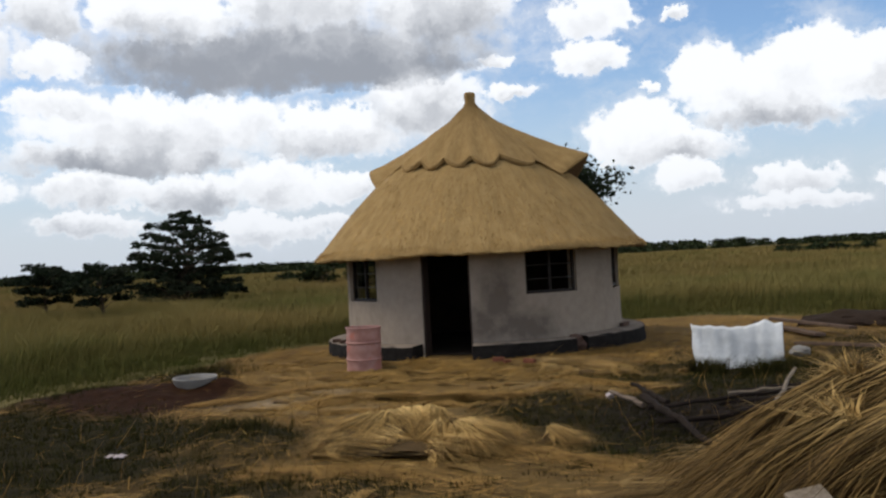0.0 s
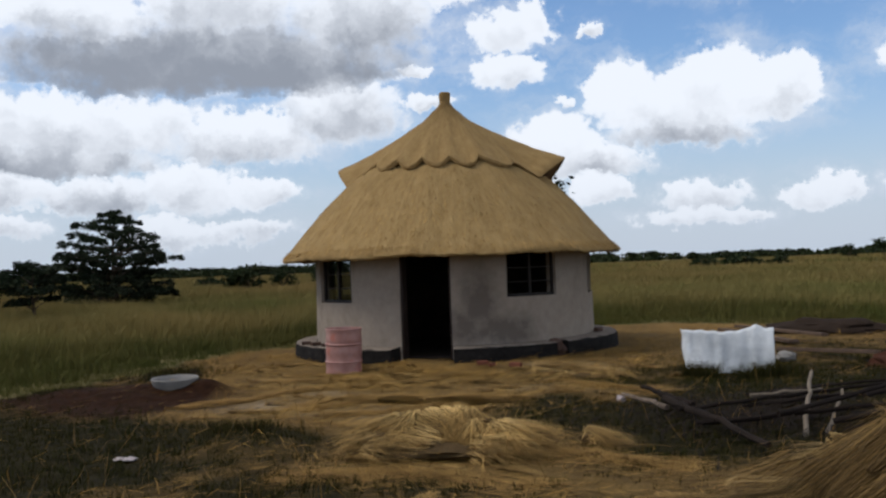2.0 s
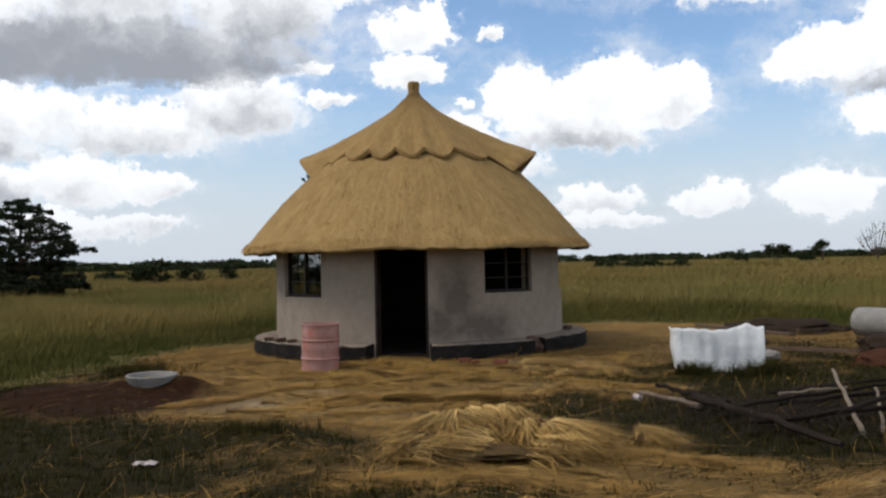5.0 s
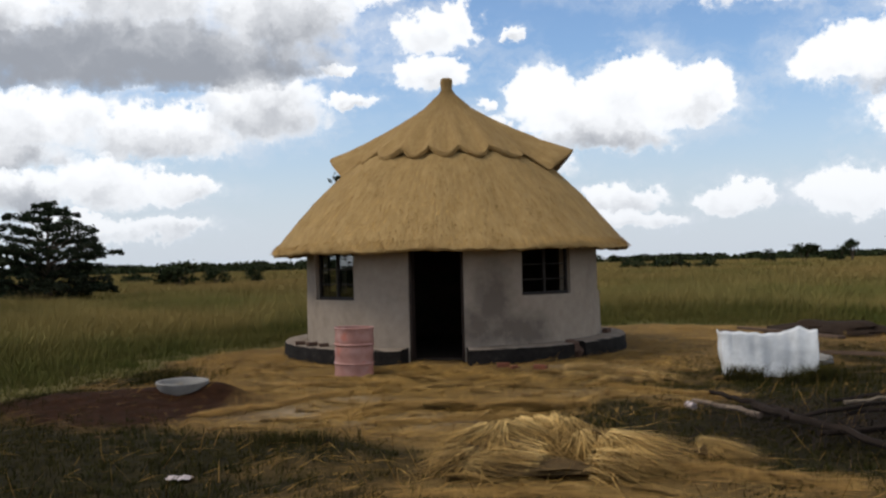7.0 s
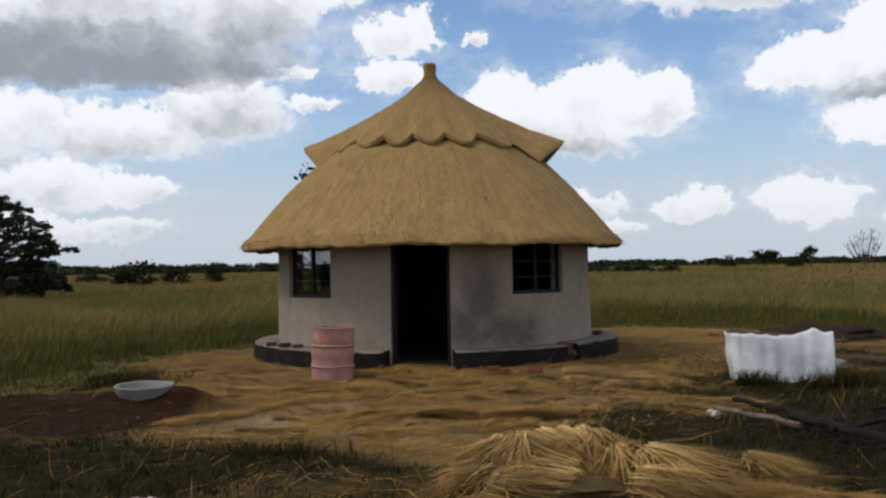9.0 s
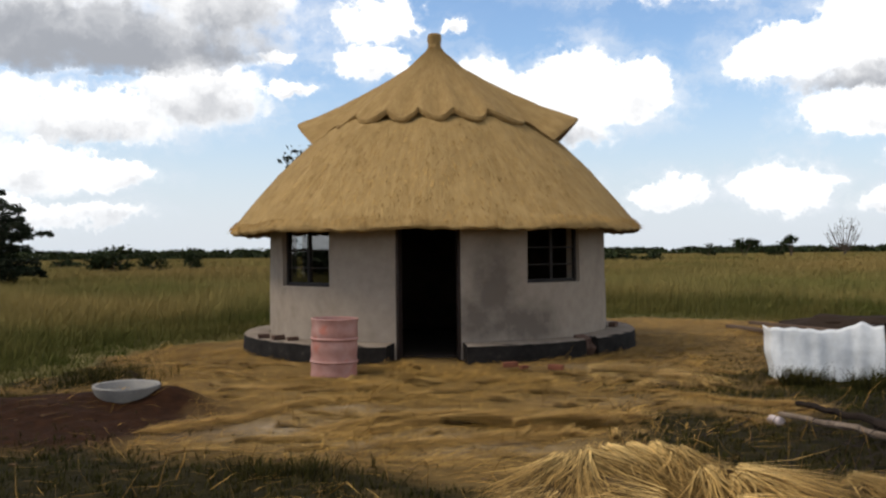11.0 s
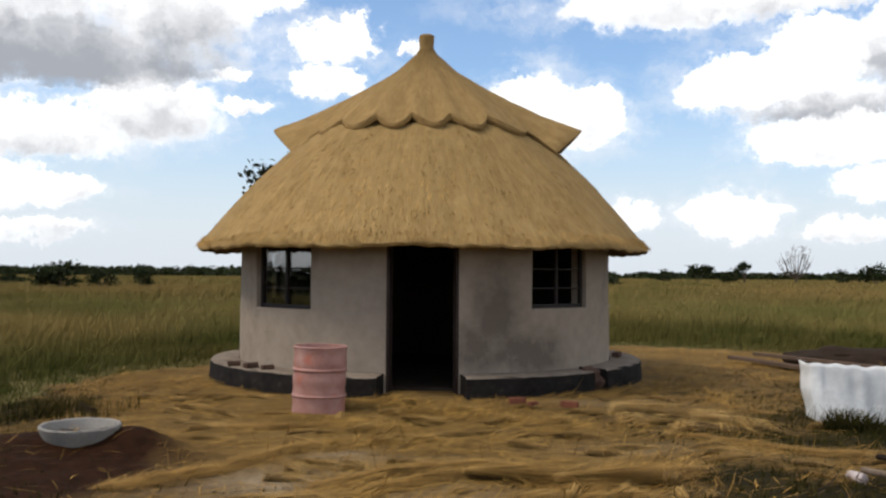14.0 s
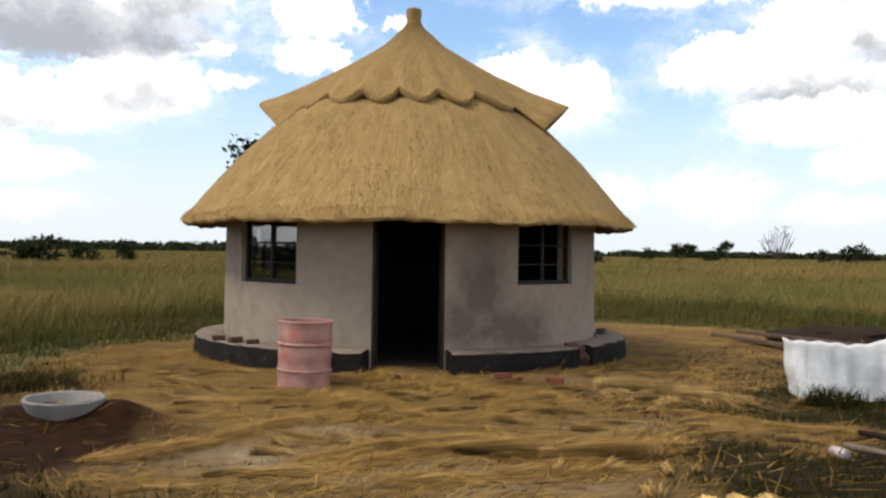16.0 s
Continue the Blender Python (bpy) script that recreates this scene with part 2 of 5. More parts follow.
M_THATCH = thatch_material("thatch", (0.49, 0.327, 0.136), (0.37, 0.24, 0.096), (0.38, 0.247, 0.10))
M_CAP = thatch_material("cap_thatch", (0.46, 0.303, 0.125), (0.31, 0.197, 0.077), (0.35, 0.224, 0.09))
# darker copy of the thatch, with the shade under it in the colour
M_SHADED_THATCH = surface("shaded_thatch", (0.16, 0.10, 0.05), (0.08, 0.05, 0.025), 6, 60, 0.95, 0, 0.8, 0.02)
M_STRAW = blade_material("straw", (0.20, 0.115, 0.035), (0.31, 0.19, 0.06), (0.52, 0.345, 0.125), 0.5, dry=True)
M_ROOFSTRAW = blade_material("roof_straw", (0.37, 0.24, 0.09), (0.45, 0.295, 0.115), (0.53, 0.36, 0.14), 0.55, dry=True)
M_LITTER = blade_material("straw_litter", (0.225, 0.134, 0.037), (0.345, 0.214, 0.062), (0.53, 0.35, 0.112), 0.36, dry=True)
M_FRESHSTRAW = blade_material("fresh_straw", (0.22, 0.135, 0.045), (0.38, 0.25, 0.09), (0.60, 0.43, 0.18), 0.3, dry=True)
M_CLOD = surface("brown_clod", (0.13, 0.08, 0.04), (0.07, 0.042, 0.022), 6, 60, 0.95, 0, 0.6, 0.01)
# dark straw colour for the shaded pits in the thatch
M_GAPSTRAW = blade_material("shaded_gap_straw", (0.12, 0.07, 0.025), (0.17, 0.10, 0.035), (0.22, 0.135, 0.05), 0.6, dry=True)
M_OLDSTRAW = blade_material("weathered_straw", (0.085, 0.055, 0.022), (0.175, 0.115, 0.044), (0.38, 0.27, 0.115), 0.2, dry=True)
M_TALL = blade_material("tall_grass", (0.165, 0.145, 0.05), (0.20, 0.168, 0.06), (0.25, 0.197, 0.077), 0.95, 0.11)
M_EDGE = blade_material("edge_grass", (0.075, 0.076, 0.022), (0.105, 0.10, 0.03), (0.155, 0.132, 0.044), 0.9, 0.3)
M_GOLD = blade_material("golden_grass", (0.175, 0.137, 0.052), (0.21, 0.16, 0.061), (0.245, 0.182, 0.072), 0.9, 0.06)
M_GREEN = blade_material("green_grass", (0.017, 0.018, 0.0045), (0.030, 0.028, 0.007), (0.062, 0.052, 0.013))
M_LEAF = blade_material("leaf", (0.016, 0.022, 0.014), (0.024, 0.032, 0.020), (0.038, 0.046, 0.027))
M_FARLEAF = blade_material("far_leaf", (0.02, 0.027, 0.013), (0.027, 0.036, 0.016), (0.04, 0.048, 0.022))
M_BARK = surface("bark", (0.12, 0.09, 0.065), (0.05, 0.037, 0.027), 4, 40, 0.95, 0, 0.8, 0.03, (1, 1, 0.25))
M_DEADWOOD = surface("dead_wood", (0.20, 0.15, 0.11), (0.09, 0.065, 0.048), 4, 40, 0.95, 0, 0.7, 0.01, (1, 1, 0.3))
M_DARKWOOD = surface("charred_pole", (0.028, 0.020, 0.015), (0.012, 0.009, 0.007), 4, 45, 0.95, 0, 0.7, 0.01)
M_PALEWOOD = surface("peeled_branch", (0.23, 0.185, 0.135), (0.11, 0.082, 0.055), 5, 50, 0.9, 0, 0.5, 0.006)
M_PLANK = surface("weathered_plank", (0.14, 0.095, 0.066), (0.06, 0.04, 0.029), 3, 50, 0.9, 0, 0.6, 0.006)
M_FRAME = surface("steel_frame", (0.030, 0.023, 0.019), (0.015, 0.012, 0.0105), 8, 90, 0.6, 0.3, 0.2, 0.002)
M_JAMB = surface("door_frame_oxide", (0.05, 0.032, 0.025), (0.022, 0.015, 0.012), 6, 80, 0.6, 0.2, 0.2, 0.002)
# wall and floor inside: the unlit room's shade is put into this colour
M_INNER = surface("shaded_interior", (0.05, 0.037, 0.028), (0.022, 0.017, 0.013), 3, 30, 0.95)
M_CONCRETE = surface("cast_concrete", (0.27, 0.25, 0.222), (0.17, 0.158, 0.14), 5, 70, 0.9, 0, 0.4, 0.004)
M_PIPE = surface("old_concrete", (0.30, 0.285, 0.26), (0.16, 0.15, 0.135), 5, 60, 0.95, 0, 0.5, 0.006)
M_SHEET = surface("white_sheet", (0.70, 0.70, 0.685), (0.60, 0.60, 0.585), 3.0, 6, 0.5, 0, 0.05, 0.004)
M_BRICK = surface("burnt_brick", (0.20, 0.075, 0.042), (0.10, 0.04, 0.027), 6, 80, 0.95, 0, 0.6, 0.004)
M_DARKBRICK = surface("dark_brick", (0.14, 0.085, 0.06), (0.05, 0.032, 0.026), 6, 80, 0.95, 0, 0.6, 0.004)
M_PAPER = surface("pale_plastic", (0.55, 0.46, 0.44), (0.40, 0.33, 0.31), 6, 60, 0.6, 0, 0.2, 0.002)
M_SOIL = surface("red_soil", (0.085, 0.034, 0.019), (0.04, 0.017, 0.010), 4, 60, 0.95, 0, 0.8, 0.02)
M_DARKSOIL = surface("dark_soil", (0.042, 0.028, 0.019), (0.02, 0.0135, 0.0095), 3, 50, 0.95, 0, 0.8, 0.02)


def plaster_material():
    m, nt, p = material("cement_plaster", 0.92)
    broad = noise_node(nt, 1.1, 4.0, 0.55)
    trowel = noise_node(nt, 7.0, 5.0, 0.6)
    grain = noise_node(nt, 120.0, 3.0, 0.7)
    col = ramp_node(nt, broad, (0.3, (0.215, 0.17, 0.128)), (0.5, (0.285, 0.23, 0.177)), (0.72, (0.34, 0.277, 0.216)))
    col = mix_node(nt, 0.35, col, ramp_node(nt, trowel, (0.3, (0.18, 0.147, 0.116)), (0.7, (0.325, 0.272, 0.218))))
    # damp, unpainted patches in the render coat between the door and the second window
    tc = nt.nodes.new("ShaderNodeTexCoord")
    spots = None
    for cx, cz, w, h in ((1.02, 0.95, 0.50, 0.95), (1.45, 0.45, 1.05, 0.46), (0.78, 0.55, 0.5, 0.65)):
        mp = nt.nodes.new("ShaderNodeMapping")
        mp.vector_type = "TEXTURE"
        mp.inputs["Location"].default_value = (cx, -2.4, cz)
        mp.inputs["Scale"].default_value = (w, 1.2, h)
        nt.links.new(tc.outputs["Object"], mp.inputs[0])
        g = nt.nodes.new("ShaderNodeTexGradient")
        g.gradient_type = "SPHERICAL"
        nt.links.new(mp.outputs[0], g.inputs[0])
        if spots is None:
            spots = g.outputs[1]
        else:
            mx = nt.nodes.new("ShaderNodeMath")
            mx.operation = "MAXIMUM"
            nt.links.new(spots, mx.inputs[0])
            nt.links.new(g.outputs[1], mx.inputs[1])
            spots = mx.outputs[0]
    ad = nt.nodes.new("ShaderNodeMath")
    ad.operation = "MULTIPLY"
    nt.links.new(spots, ad.inputs[0])
    nt.links.new(noise_node(nt, 4.0, 5.0, 0.65), ad.inputs[1])
    col = mix_node(nt, ramp_node(nt, ad.outputs[0], (0.08, (0, 0, 0)), (0.36, (0.85, 0.85, 0.85))), col, (0.115, 0.093, 0.074))
    nt.links.new(col, p.inputs["Base Color"])
    add = nt.nodes.new("ShaderNodeMath")
    add.operation = "MULTIPLY_ADD"
    add.inputs[1].default_value = 2.0
    nt.links.new(trowel, add.inputs[0])
    nt.links.new(grain, add.inputs[2])
    bump_node(nt, p, add.outputs[0], 0.3, 0.008)
    return m


def plinth_material():
    """Cement top, and a band of black bitumen paint round the side."""
    m, nt, p = material("plinth_cement", 0.95)
    p.inputs["Specular IOR Level"].default_value = 0.08
    geo = nt.nodes.new("ShaderNodeNewGeometry")
    sp = nt.nodes.new("ShaderNodeSeparateXYZ")
    nt.links.new(geo.outputs["True Normal"], sp.inputs[0])
    top = ramp_node(nt, noise_node(nt, 5.0, 5.0), (0.3, (0.125, 0.097, 0.072)), (0.7, (0.23, 0.185, 0.143)))
    side = ramp_node(nt, noise_node(nt, 6.0, 6.0, 0.7), (0.35, (0.009, 0.0078, 0.0068)), (0.62, (0.019, 0.0165, 0.0145)), (0.8, (0.06, 0.049, 0.039)))
    nt.links.new(mix_node(nt, ramp_node(nt, sp.outputs[2], (0.6, (0, 0, 0)), (0.75, (1, 1, 1))), side, top), p.inputs["Base Color"])
    bump_node(nt, p, noise_node(nt, 30.0, 5.0), 0.5, 0.01)
    return m


def drum_material():
    m, nt, p = material("faded_pink_paint", 0.6)
    wear = noise_node(nt, 5.0, 5.0, 0.6)
    col = ramp_node(nt, wear, (0.3, (0.26, 0.118, 0.092)), (0.55, (0.33, 0.175, 0.145)), (0.75, (0.385, 0.235, 0.20)))
    red = ramp_node(nt, noise_node(nt, 3.2, 3.0, 0.6), (0.56, (0, 0, 0)), (0.68, (0.8, 0.8, 0.8)))
    col = mix_node(nt, red, col, (0.36, 0.105, 0.066))
    rust = ramp_node(nt, noise_node(nt, 22.0, 5.0, 0.7), (0.62, (0, 0, 0)), (0.74, (0.7, 0.7, 0.7)))
    col = mix_node(nt, rust, col, (0.20, 0.09, 0.05))
    nt.links.new(col, p.inputs["Base Color"])
    bump_node(nt, p, noise_node(nt, 8.0, 3.0), 0.25, 0.02)
    return m


def glass_material():
    """Dusty panes: part clear, part mirror."""
    m, nt, p = material("window_glass", 0.03)
    nt.nodes.remove(p)
    clear, gloss, both = nt.nodes.new("ShaderNodeBsdfTransparent"), nt.nodes.new("ShaderNodeBsdfGlossy"), nt.nodes.new("ShaderNodeMixShader")
    clear.inputs[0].default_value = (0.55, 0.57, 0.57, 1)
    gloss.inputs["Roughness"].default_value = 0.02
    both.inputs[0].default_value = 0.2
    nt.links.new(clear.outputs[0], both.inputs[1])
    nt.links.new(gloss.outputs[0], both.inputs[2])
    nt.links.new(both.outputs[0], nt.nodes["Material Output"].inputs[0])
    return m


def ground_material():
    """Straw-strewn earth; the 'cover' attribute holds red soil, green growth and bare trodden earth."""
    m, nt, p = material("ground", 0.95)
    at = nt.nodes.new("ShaderNodeAttribute")
    at.attribute_name = "cover"
    sp = nt.nodes.new("ShaderNodeSeparateColor")
    nt.links.new(at.outputs["Color"], sp.inputs[0])
    mid, fine, tiny = noise_node(nt, 1.3, 5.0), noise_node(nt, 9.0, 6.0, 0.65), noise_node(nt, 60.0, 4.0, 0.7)
    straw = ramp_node(nt, mid, (0.3, (0.107, 0.064, 0.020)), (0.55, (0.197, 0.121, 0.038)), (0.75, (0.28, 0.18, 0.062)))
    straw = mix_node(nt, 0.5, straw, ramp_node(nt, fine, (0.3, (0.055, 0.03, 0.012)), (0.7, (0.25, 0.155, 0.055))))
    bare = ramp_node(nt, fine, (0.3, (0.185, 0.134, 0.08)), (0.7, (0.34, 0.258, 0.165)))
    green = ramp_node(nt, fine, (0.3, (0.009, 0.008, 0.003)), (0.7, (0.032, 0.024, 0.007)))
    field = ramp_node(nt, noise_node(nt, 0.09, 6.0, 0.6, (1.0, 0.35, 1.0)), (0.35, (0.085, 0.08, 0.028)), (0.52, (0.14, 0.115, 0.042)), (0.68, (0.19, 0.143, 0.056)))
    field = mix_node(nt, 0.4, field, ramp_node(nt, fine, (0.3, (0.07, 0.065, 0.022)), (0.7, (0.22, 0.165, 0.065))))
    red = ramp_node(nt, fine, (0.3, (0.015, 0.0062, 0.0025)), (0.7, (0.037, 0.0148, 0.0056)))
    col = mix_node(nt, sp.outputs[2], straw, bare)
    col = mix_node(nt, sp.outputs[1], col, green)
    col = mix_node(nt, sp.outputs[0], col, red)
    col = mix_node(nt, at.outputs["Alpha"], col, field)
    col = mix_node(nt, 0.3, col, ramp_node(nt, tiny, (0.3, (0.45, 0.42, 0.4)), (0.7, (1.0, 1.0, 1.0))), "MULTIPLY")
    nt.links.new(col, p.inputs["Base Color"])
    add = nt.nodes.new("ShaderNodeMath")
    add.operation = "ADD"
    nt.links.new(fine, add.inputs[0])
    nt.links.new(tiny, add.inputs[1])
    bump_node(nt, p, add.outputs[0], 0.6, 0.03)
    return m


M_PLASTER, M_PLINTH, M_DRUM, M_GLASS, M_GROUND = plaster_material(), plinth_material(), drum_material(), glass_material(), ground_material()


# ---- mesh helpers ----
rnd = random.Random(7)
rng = np.random.default_rng(11)


def mesh_object(name, bm, mat, smooth=True):
    me = bpy.data.meshes.new(name)
    bmesh.ops.recalc_face_normals(bm, faces=bm.faces)
    bm.to_mesh(me)
    bm.free()
    for m in mat if isinstance(mat, (list, tuple)) else [mat]:
        me.materials.append(m)
    if smooth:
        me.shade_smooth()
        me.set_sharp_from_angle(angle=radians(38))
    return new(name, me)


def thing(name, at, label, category, group=""):
    e = new(name)
    e.empty_display_size = 0.2
    e.location = at
    return tagged(e, label, category, group)


def part(name, bm, mat, parent, label="", smooth=True):
    """A bmesh in its parent's coordinates, linked as one mesh under it."""
    ob = mesh_object(name, bm, mat, smooth)
    ob.parent = parent
    return tagged(ob, label)


def box(bm, cx, cy, cz, sx, sy, sz, rot=None, bevel=0.0):
    r = bmesh.ops.create_cube(bm, size=1.0)
    vs = r["verts"]
    bmesh.ops.scale(bm, vec=(sx, sy, sz), verts=vs)
    if bevel:
        es = list({e for v in vs for e in v.link_edges})
        g = bmesh.ops.bevel(bm, geom=es, offset=bevel, segments=2, affect="EDGES", profile=0.6)
        vs = list({v for f in g["faces"] for v in f.verts} | {v for v in vs if v.is_valid})
    m = Matrix.Translation((cx, cy, cz)) @ (rot.to_4x4() if rot else Matrix())
    bmesh.ops.transform(bm, matrix=m, verts=vs)
    return vs


def tube(bm, pts, radii, sides=8, caps=True, wobble=0.0):
    """A tapered tube through points."""
    rings = []
    n = len(pts)
    pts = [Vector(p) for p in pts]
    for i, p in enumerate(pts):
        d = (pts[min(i + 1, n - 1)] - pts[max(i - 1, 0)]).normalized()
        a = d.orthogonal().normalized() if abs(d.z) > 0.9 else d.cross(Vector((0, 0, 1))).normalized()
        b = d.cross(a).normalized()
        ring = []
        for k in range(sides):
            t = 2 * math.pi * k / sides
            w = radii[i] * (1 + wobble * rnd.uniform(-1, 1))
            ring.append(bm.verts.new(p + (a * math.cos(t) + b * math.sin(t)) * w))
        rings.append(ring)
    for r0, r1 in zip(rings, rings[1:]):
        for k in range(sides):
            bm.faces.new((r0[k], r0[(k + 1) % sides], r1[(k + 1) % sides], r1[k]))
    if caps:
        bm.faces.new(rings[0][::-1])
        bm.faces.new(rings[-1])


def lathe(bm, profile, steps=48, close=False):
    """Turn (r, z) points about the z axis."""
    rings = []
    for r, z in profile:
        if r < 1e-4:
            rings.append([bm.verts.new((0, 0, z))])
        else:
            rings.append([bm.verts.new((r * math.cos(2 * math.pi * k / steps), r * math.sin(2 * math.pi * k / steps), z)) for k in range(steps)])
    pairs = list(zip(rings, rings[1:]))
    if close:
        pairs.append((rings[-1], rings[0]))
    for a, b in pairs:
        for k in range(steps):
            j = (k + 1) % steps
            if len(a) == 1:
                bm.faces.new((a[0], b[j], b[k]))
            elif len(b) == 1:
                bm.faces.new((a[k], a[j], b[0]))
            else:
                bm.faces.new((a[k], a[j], b[j], b[k]))


def strips(name, roots, mids, tips, width, mat, side=None, shade0=0.0, shade1=1.0):
    """Many thin blades at once: each a quad from root to mid and a triangle to the tip."""
    roots, mids, tips = (np.asarray(a, float) for a in (roots, mids, tips))
    n = len(roots)
    if side is None:
        ang = rng.uniform(0, 2 * np.pi, n)
        side = np.c_[np.cos(ang), np.sin(ang), np.zeros(n)]
    w = (np.asarray(width, float) * np.ones(n))[:, None] * side * 0.5
    co = np.stack([roots - w, roots + w, mids + w * 0.8, mids - w * 0.8, tips], 1).reshape(-1, 3)
    base = np.arange(n)[:, None] * 5
    loops = np.concatenate([base + np.array([0, 1, 2, 3]), base + np.array([3, 2, 4])], 1).reshape(-1)
    starts = (np.arange(n)[:, None] * 7 + np.array([0, 4])).reshape(-1)
    me = bpy.data.meshes.new(name)
    me.vertices.add(n * 5)
    me.vertices.foreach_set("co", co.astype(np.float32).ravel())
    me.loops.add(n * 7)
    me.loops.foreach_set("vertex_index", loops.astype(np.int32))
    me.polygons.add(n * 2)
    me.polygons.foreach_set("loop_start", starts.astype(np.int32))
    me.update(calc_edges=True)
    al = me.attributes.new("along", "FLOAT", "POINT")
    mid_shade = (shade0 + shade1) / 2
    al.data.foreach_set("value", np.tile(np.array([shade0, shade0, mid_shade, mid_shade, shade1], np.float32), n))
    me.materials.append(mat)
    return new(name, me)


def cards(name, centres, size, mat, flat=0.0, along=None):
    """Loose leaves: small bent quads, turned every way."""
    c = np.asarray(centres, float)
    n = len(c)
    d = rng.normal(size=(n, 3))
    d[:, 2] *= 1 - flat
    d /= np.linalg.norm(d, axis=1)[:, None]
    e = np.cross(d, rng.normal(size=(n, 3)))
    e /= np.linalg.norm(e, axis=1)[:, None]
    s = (np.asarray(size, float) * np.ones(n) * rng.uniform(0.6, 1.3, n))[:, None]
    nn = np.cross(d, e) * s * 0.18
    co = np.stack([c - d * s, c + e * s * 0.5 + nn, c + d * s, c - e * s * 0.5 + nn], 1).reshape(-1, 3)
    me = bpy.data.meshes.new(name)
    me.vertices.add(n * 4)
    me.vertices.foreach_set("co", co.astype(np.float32).ravel())
    me.loops.add(n * 4)
    me.loops.foreach_set("vertex_index", np.arange(n * 4, dtype=np.int32))
    me.polygons.add(n)
    me.polygons.foreach_set("loop_start", (np.arange(n) * 4).astype(np.int32))
    me.update(calc_edges=True)
    al = me.attributes.new("along", "FLOAT", "POINT")
    v = rng.uniform(0, 1, n) if along is None else along
    al.data.foreach_set("value", np.repeat(v, 4).astype(np.float32))
    me.materials.append(mat)
    return new(name, me)


def fbm(x, y, scale, seed=0.0):
    """Smooth noise on arrays, about -1 to 1."""
    out = np.zeros(np.shape(x))
    for k, (a, f) in enumerate(((0.6, 1.0), (0.3, 2.1), (0.15, 4.3))):
        p, q, s = x * scale * f, y * scale * f, seed + 7.3 * k
        out += a * (np.sin(p * 1.3 + 1.7 * np.sin(q * 0.9 + s) + s) * np.cos(q * 1.1 + 1.3 * np.sin(p * 0.7 - s) + 2.1 * s))
    return out


# ---- ground ----
SLAB = (-2.41, -6.52)
YARD = [(-5.2, -40), (-4.6, -9), (-4.5, -4.5), (-4.6, -0.8), (-3.7, 0.9), (-2.6, 3.2), (1.5, 5.2), (4.2, 6.3), (6.5, 5.2), (9.0, 3.4), (11.0, -2), (12.5, -12), (14, -40)]


def in_yard(x, y):
    """True inside the cleared yard, whose edge wavers."""
    x = x + 0.4 * fbm(x, y, 1.1, 3.0) + 0.22 * fbm(x, y, 4.7, 1.0)
    y = y + 0.4 * fbm(x, y, 1.3, 5.0) + 0.22 * fbm(x, y, 5.3, 2.0)
    inside = np.zeros(np.shape(x), bool)
    for (x0, y0), (x1, y1) in zip(YARD, YARD[1:] + YARD[:1]):
        cross = ((y0 > y) != (y1 > y)) & (x < (x1 - x0) * (y - y0) / (y1 - y0 + 1e-9) + x0)
        inside ^= cross
    return inside


def bell(x, y, cx, cy, rx, ry):
    return np.exp(-(((x - cx) / rx) ** 2 + ((y - cy) / ry) ** 2))


def ground_z(x, y):
    z = 0.022 * fbm(x, y, 0.9) + 0.02 * fbm(x, y, 3.1, 2.0) + 0.015 * fbm(x, y, 8.0, 5.0)
    near_hut = bell(x, y, 0, 0.2, 3.6, 3.6)
    z = z * (1 - 0.8 * near_hut)
    z = z + 0.15 * bell(x, y, SLAB[0] - 0.05, SLAB[1] + 0.10, 0.6, 0.5) - 0.05 * bell(x, y, SLAB[0], SLAB[1] - 0.35, 0.3, 0.2) + 0.13 * bell(x, y, SLAB[0] + 0.48, SLAB[1] + 0.15, 0.30, 0.3) + 0.16 * bell(x, y, -3.4, -6.9, 1.2, 0.7)
    z = z - 0.10 * bell(x, y, 5.1, -4.3, 1.0, 0.9)
    z = z - 0.045 * np.clip((np.hypot(x, y - 0.2) - 2.6) / 0.8, 0, 1) * np.clip((18 - np.hypot(x - 1, y + 5)) / 6, 0, 1)
    far = np.clip((np.hypot(x, y) - 60) / 400, 0, 1)
    return z * (1 - far)


def green_mask(x, y):
    """Where short green growth shows in the yard."""
    g = 0.75 * bell(x, y, -0.6, -9.6, 1.5, 0.5) + 1.3 * bell(x, y, -3.0, -9.9, 2.6, 1.6) + 1.2 * bell(x, y, -1.4, -11.3, 2.4, 1.5) + 0.9 * bell(x, y, -1.0, -9.7, 1.6, 0.5) + 0.8 * bell(x, y, 3.6, -7.8, 1.2, 0.7)
    g = g + 0.9 * bell(x, y, 4.9, -5.2, 1.1, 0.5) + 0.95 * bell(x, y, 6.6, -7.5, 2.2, 2.6) + 0.8 * bell(x, y, -4.2, -5.0, 0.9, 3.0)
    g = g + 0.6 * bell(x, y, 2.0, -11.6, 1.8, 0.6) + 0.55 * bell(x, y, 3.0, -6.9, 0.8, 0.35) + 0.7 * bell(x, y, 8.0, -2, 1.8, 3.0)
    g = g + 1.25 * bell(x, y, 5.7, -8.1, 2.0, 1.7) + 1.1 * bell(x, y, 6.6, -5.4, 1.9, 1.5) + 0.9 * bell(x, y, 4.0, -8.6, 0.9, 1.0) + 0.42 * bell(x, y, 5.0, -2.6, 2.4, 2.6) + 0.35 * bell(x, y, 3.3, -4.6, 1.4, 1.2) + 1.2 * bell(x, y, 8.0, -9.5, 2.0, 3.0) + 0.9 * bell(x, y, 4.5, -8.0, 0.8, 0.9) + 0.65 * bell(x, y, 5.2, -10.2, 1.5, 0.9)
    return np.clip(g * (1.0 + 0.75 * fbm(x, y, 1.9, 9.0)) * 1.25, 0, 1)


